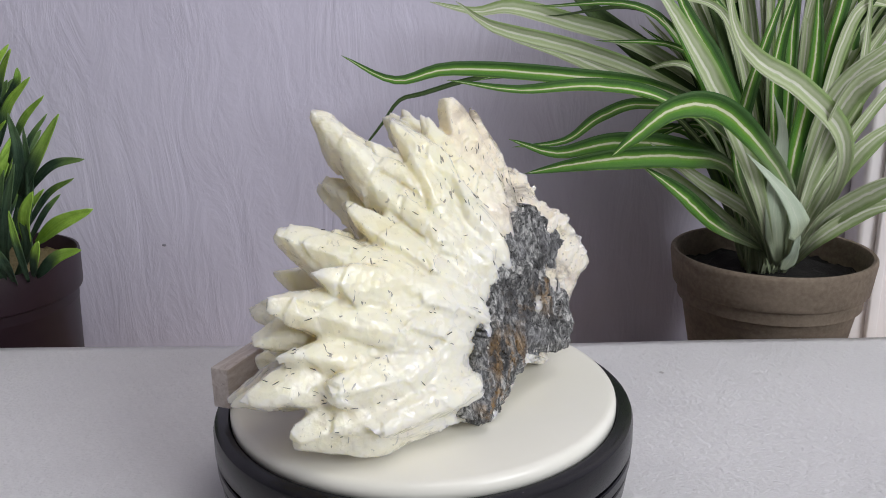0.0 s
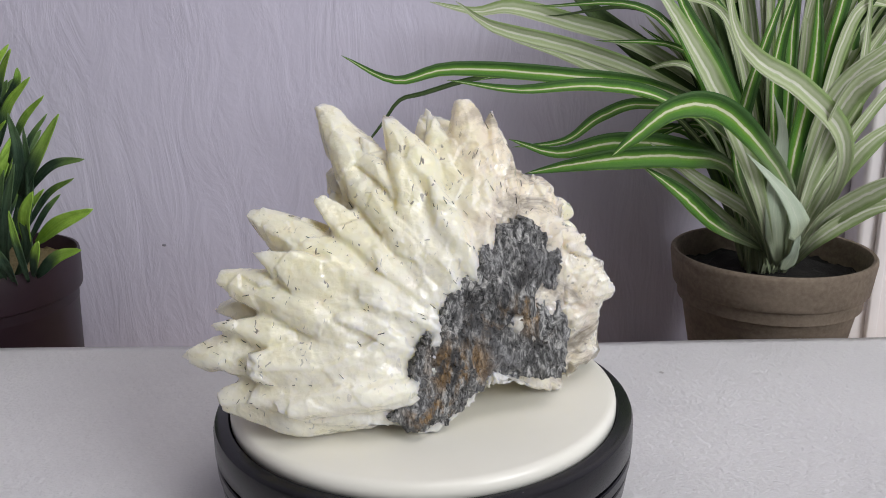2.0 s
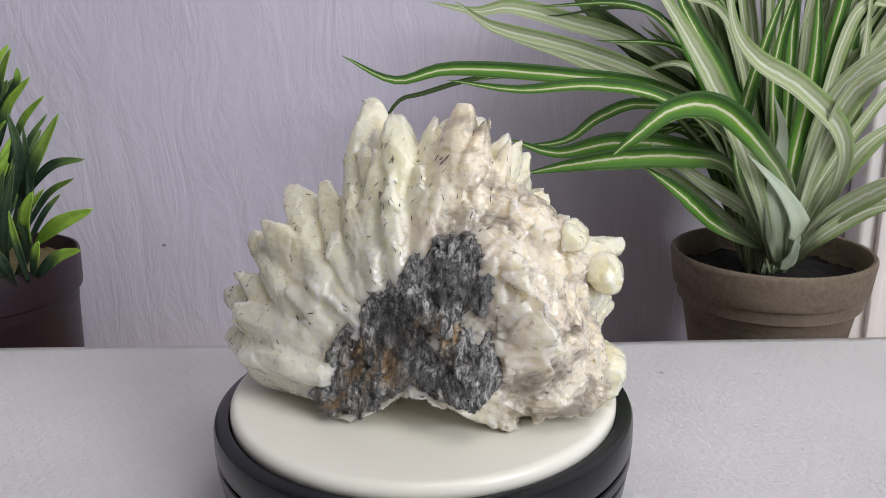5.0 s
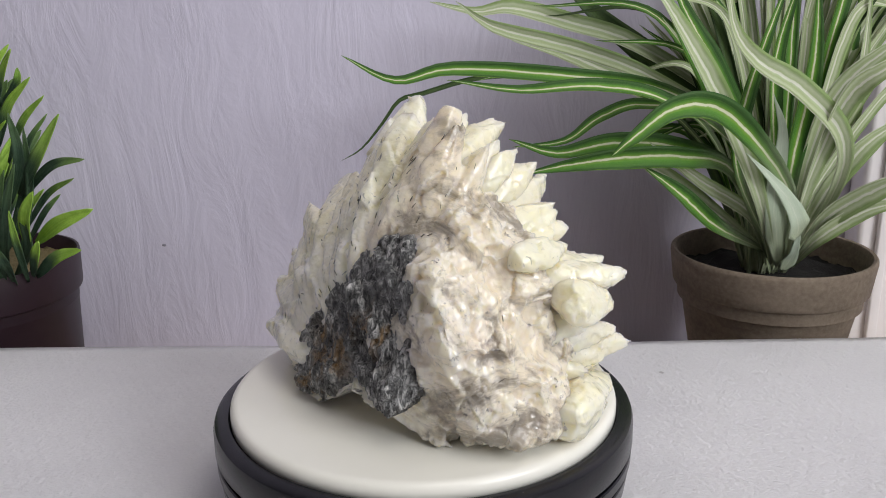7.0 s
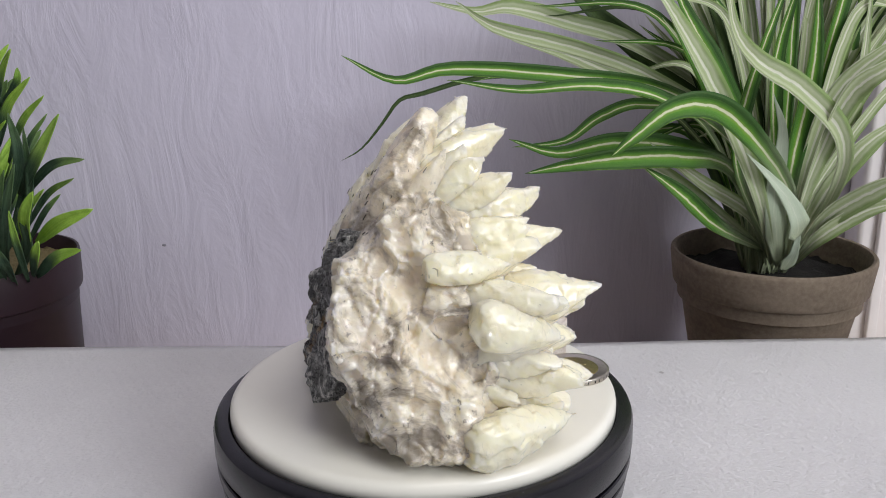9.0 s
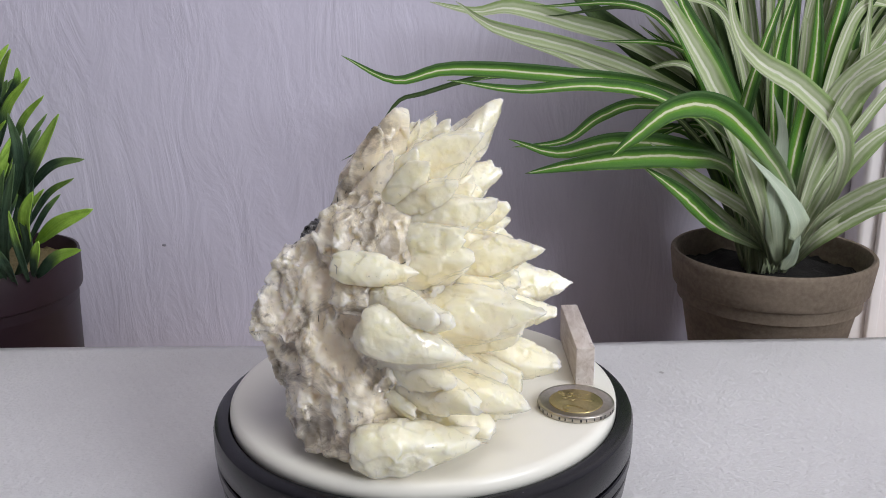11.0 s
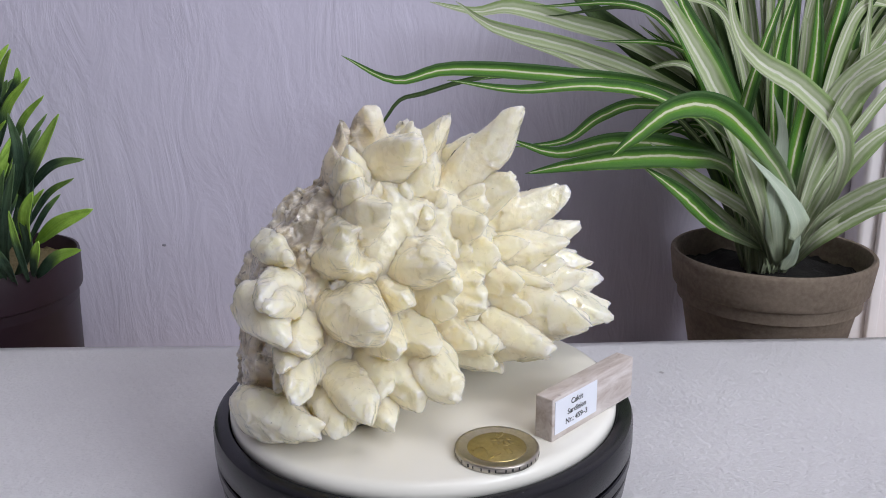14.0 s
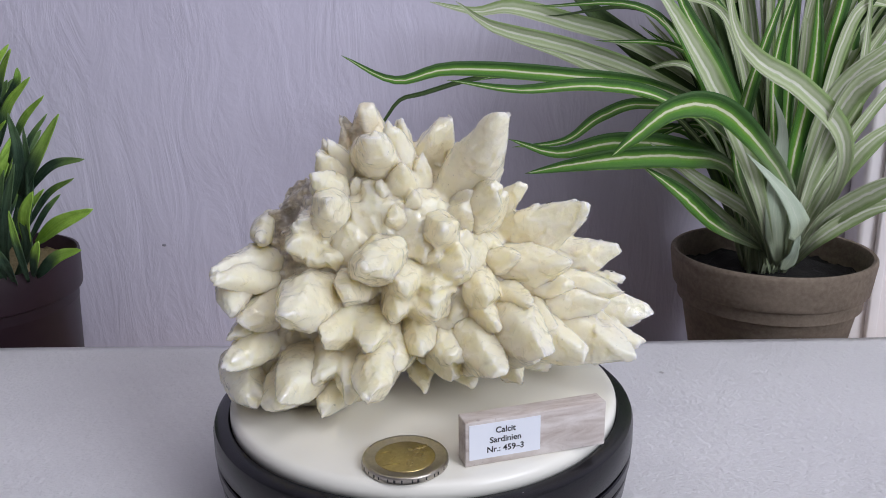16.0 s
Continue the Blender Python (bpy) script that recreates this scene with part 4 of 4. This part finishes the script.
blade(15, 'p', (0.217, 0.190, -0.018), (0.215, 0.170, 0.032), (0.221, 0.150, 0.081), (0.234, 0.140, 0.098), (0.256, 0.140, 0.109))
blade(14, 'p', (0.218, 0.190, -0.019), (0.227, 0.180, 0.020), (0.244, 0.170, 0.054), (0.270, 0.170, 0.072))
blade(16, 'p', (0.219, 0.190, -0.020), (0.227, 0.170, 0.013), (0.247, 0.150, 0.036), (0.268, 0.140, 0.046))
blade(12, 'p', (0.219, 0.190, -0.020), (0.225, 0.170, 0.003), (0.246, 0.160, 0.021), (0.271, 0.150, 0.028))
blade(15, 'v', (0.211, 0.200, -0.019), (0.192, 0.190, 0.029), (0.165, 0.180, 0.076), (0.140, 0.170, 0.115), (0.125, 0.170, 0.144))
blade(14, 'v', (0.216, 0.210, -0.022), (0.200, 0.200, 0.037), (0.169, 0.190, 0.093), (0.149, 0.190, 0.124), (0.135, 0.190, 0.150))
blade(20, 'g', (0.226, 0.240, -0.024), (0.199, 0.250, 0.042), (0.156, 0.250, 0.089), (0.112, 0.250, 0.124), (0.084, 0.250, 0.150))
blade(17, 'p', (0.221, 0.230, -0.021), (0.184, 0.240, 0.048), (0.133, 0.240, 0.083), (0.090, 0.240, 0.103), (0.056, 0.240, 0.112))
blade(14, 'v', (0.221, 0.210, -0.018), (0.207, 0.200, 0.053), (0.204, 0.200, 0.101), (0.214, 0.200, 0.147))
blade(12, 'v', (0.214, 0.200, -0.019), (0.181, 0.180, 0.034), (0.174, 0.170, 0.065), (0.179, 0.160, 0.107), (0.190, 0.160, 0.143))
blade(15, 'p', (0.208, 0.190, -0.018), (0.187, 0.170, 0.030), (0.160, 0.160, 0.081), (0.133, 0.155, 0.122), (0.113, 0.150, 0.146))
blade(13, 'p', (0.206, 0.200, -0.012), (0.169, 0.190, 0.016), (0.132, 0.180, 0.042), (0.123, 0.180, 0.045))
blade(13, 'v', (0.207, 0.200, -0.013), (0.170, 0.180, 0.008), (0.143, 0.170, 0.031), (0.122, 0.165, 0.046))
blade(11, 'p', (0.208, 0.200, -0.015), (0.193, 0.190, 0.012), (0.158, 0.180, 0.035), (0.125, 0.170, 0.059))
blade(14, 'v', (0.218, 0.200, -0.017), (0.214, 0.190, 0.038), (0.221, 0.190, 0.095), (0.219, 0.190, 0.143))
blade(14, 'p', (0.226, 0.220, -0.023), (0.227, 0.220, 0.039), (0.253, 0.220, 0.112), (0.269, 0.220, 0.143))
blade(14, 'g', (0.230, 0.230, -0.026), (0.242, 0.240, 0.043), (0.254, 0.240, 0.098), (0.258, 0.240, 0.151))
blade(16, 'q', (0.212, 0.190, -0.019), (0.199, 0.175, 0.025), (0.198, 0.170, 0.061), (0.189, 0.165, 0.084))
blade(13, 'v', (0.229, 0.220, -0.023), (0.245, 0.220, 0.032), (0.255, 0.220, 0.093), (0.259, 0.220, 0.144))
blade(12, 'p', (0.229, 0.220, -0.023), (0.252, 0.220, 0.032), (0.258, 0.210, 0.080), (0.259, 0.210, 0.140))
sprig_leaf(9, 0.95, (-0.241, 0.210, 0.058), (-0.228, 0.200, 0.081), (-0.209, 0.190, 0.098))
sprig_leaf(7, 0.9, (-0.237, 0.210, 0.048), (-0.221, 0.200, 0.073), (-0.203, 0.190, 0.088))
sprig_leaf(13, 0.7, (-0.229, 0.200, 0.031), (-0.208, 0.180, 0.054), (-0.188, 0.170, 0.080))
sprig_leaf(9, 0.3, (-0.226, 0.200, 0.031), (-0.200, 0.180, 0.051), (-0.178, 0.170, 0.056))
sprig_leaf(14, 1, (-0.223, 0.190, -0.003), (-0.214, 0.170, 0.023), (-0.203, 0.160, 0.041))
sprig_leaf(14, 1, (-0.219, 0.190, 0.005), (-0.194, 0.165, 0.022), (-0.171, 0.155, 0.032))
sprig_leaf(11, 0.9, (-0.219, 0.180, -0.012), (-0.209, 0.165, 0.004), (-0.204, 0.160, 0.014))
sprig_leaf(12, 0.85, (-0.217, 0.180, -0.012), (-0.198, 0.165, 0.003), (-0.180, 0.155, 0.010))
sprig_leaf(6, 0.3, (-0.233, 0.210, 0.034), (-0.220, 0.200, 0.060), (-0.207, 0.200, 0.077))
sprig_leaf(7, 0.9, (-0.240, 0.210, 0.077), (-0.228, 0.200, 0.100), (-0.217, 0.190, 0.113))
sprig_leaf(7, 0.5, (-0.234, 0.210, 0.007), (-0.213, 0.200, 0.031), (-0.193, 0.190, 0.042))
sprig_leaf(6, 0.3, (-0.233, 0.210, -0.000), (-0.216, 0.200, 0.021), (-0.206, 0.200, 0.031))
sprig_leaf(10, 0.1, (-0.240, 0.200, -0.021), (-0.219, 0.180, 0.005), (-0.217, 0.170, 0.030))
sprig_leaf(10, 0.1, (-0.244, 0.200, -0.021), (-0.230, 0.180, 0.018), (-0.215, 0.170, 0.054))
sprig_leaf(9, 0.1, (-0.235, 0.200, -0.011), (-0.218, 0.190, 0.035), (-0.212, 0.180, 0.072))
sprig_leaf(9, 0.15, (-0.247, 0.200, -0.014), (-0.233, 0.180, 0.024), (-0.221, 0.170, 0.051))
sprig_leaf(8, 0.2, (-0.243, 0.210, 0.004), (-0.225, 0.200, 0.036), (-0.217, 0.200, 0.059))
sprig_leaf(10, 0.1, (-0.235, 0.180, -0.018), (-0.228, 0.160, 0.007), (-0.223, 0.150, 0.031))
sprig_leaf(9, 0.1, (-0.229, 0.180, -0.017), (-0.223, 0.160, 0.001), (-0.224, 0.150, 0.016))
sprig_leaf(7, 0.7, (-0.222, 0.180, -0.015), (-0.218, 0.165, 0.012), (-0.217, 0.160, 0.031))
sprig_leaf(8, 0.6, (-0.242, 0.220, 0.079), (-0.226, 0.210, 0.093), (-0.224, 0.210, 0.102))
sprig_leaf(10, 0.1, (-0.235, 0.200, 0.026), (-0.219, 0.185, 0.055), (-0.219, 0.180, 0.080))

# fuller crown: blades that rise and arch over behind the front ones
grow = random.Random(5)
for k in range(100):
    a = grow.uniform(-0.15, math.pi + 0.15)
    reach, high = grow.uniform(0.05, 0.17), grow.uniform(0.10, 0.24)
    x0, y0, z0 = 0.2128 + grow.uniform(-0.012, 0.012), 0.2042 + grow.uniform(0.0, 0.018), -0.029
    dx, dy = math.cos(a) * reach, math.sin(a) * reach * 0.5
    droop = grow.uniform(-0.02, 0.06)
    top = 0.272
    blade(grow.uniform(5, 11), grow.choice("vpppppg"), (x0, y0, z0), (x0 + dx * 0.18, min(y0 + dy * 0.2, top), z0 + high * 0.40), (x0 + dx * 0.5, min(y0 + dy * 0.5, top), z0 + high * 0.82), (x0 + dx, min(y0 + dy, top), z0 + high + 0.02 - droop))

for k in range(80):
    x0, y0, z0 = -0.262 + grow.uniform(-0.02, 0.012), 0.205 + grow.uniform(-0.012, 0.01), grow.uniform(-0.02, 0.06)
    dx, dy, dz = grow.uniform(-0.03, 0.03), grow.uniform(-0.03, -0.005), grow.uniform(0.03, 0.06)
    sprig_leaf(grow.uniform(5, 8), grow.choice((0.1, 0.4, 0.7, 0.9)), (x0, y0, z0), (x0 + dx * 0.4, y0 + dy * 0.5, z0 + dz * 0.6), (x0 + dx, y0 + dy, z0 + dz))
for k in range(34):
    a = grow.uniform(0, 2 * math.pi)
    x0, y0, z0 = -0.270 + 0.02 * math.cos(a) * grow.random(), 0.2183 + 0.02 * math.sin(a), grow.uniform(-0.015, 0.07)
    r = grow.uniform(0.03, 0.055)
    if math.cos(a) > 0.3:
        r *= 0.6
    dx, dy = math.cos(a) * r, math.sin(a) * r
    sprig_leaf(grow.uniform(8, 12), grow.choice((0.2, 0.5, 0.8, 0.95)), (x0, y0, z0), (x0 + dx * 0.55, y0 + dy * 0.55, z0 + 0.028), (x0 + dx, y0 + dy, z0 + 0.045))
for k in range(3):
    bm = lathe([(0.0, 0.0), (0.0022, 0.0), (0.0016, 0.12), (0.0, 0.121)], 10)
    st = part("stem", bm, M_SPRIG, sprig)
    st.matrix_basis = pose(-0.006 + 0.010 * k, 0.004 * (k - 1), H2 - 0.012, 3 * (k - 1), 6 * (k - 1), 0)


# ---- what turns ----
def motions():
    RATE = 14.545   # degrees a second, clockwise from above
    times = [0.5 * i for i in range(33)]

    def turned(m):
        return [(t, pose(0, 0, 0, 0, 0, RATE * (16 - t)) @ m) for t in times]
    walk(specimen, turned(pose(0, 0, 0)))
    walk(platter, [(t, pose(0, 0, -BOARD_Z, 0, 0, RATE * (16 - t))) for t in times])
    walk(the_coin, turned(pose(-0.0060, -0.0556, 0.0, 0, 0, 8)))
    walk(the_block, turned(pose(0.0117, -0.0599, 0.0, 0, 0, 14.7)))


motions()
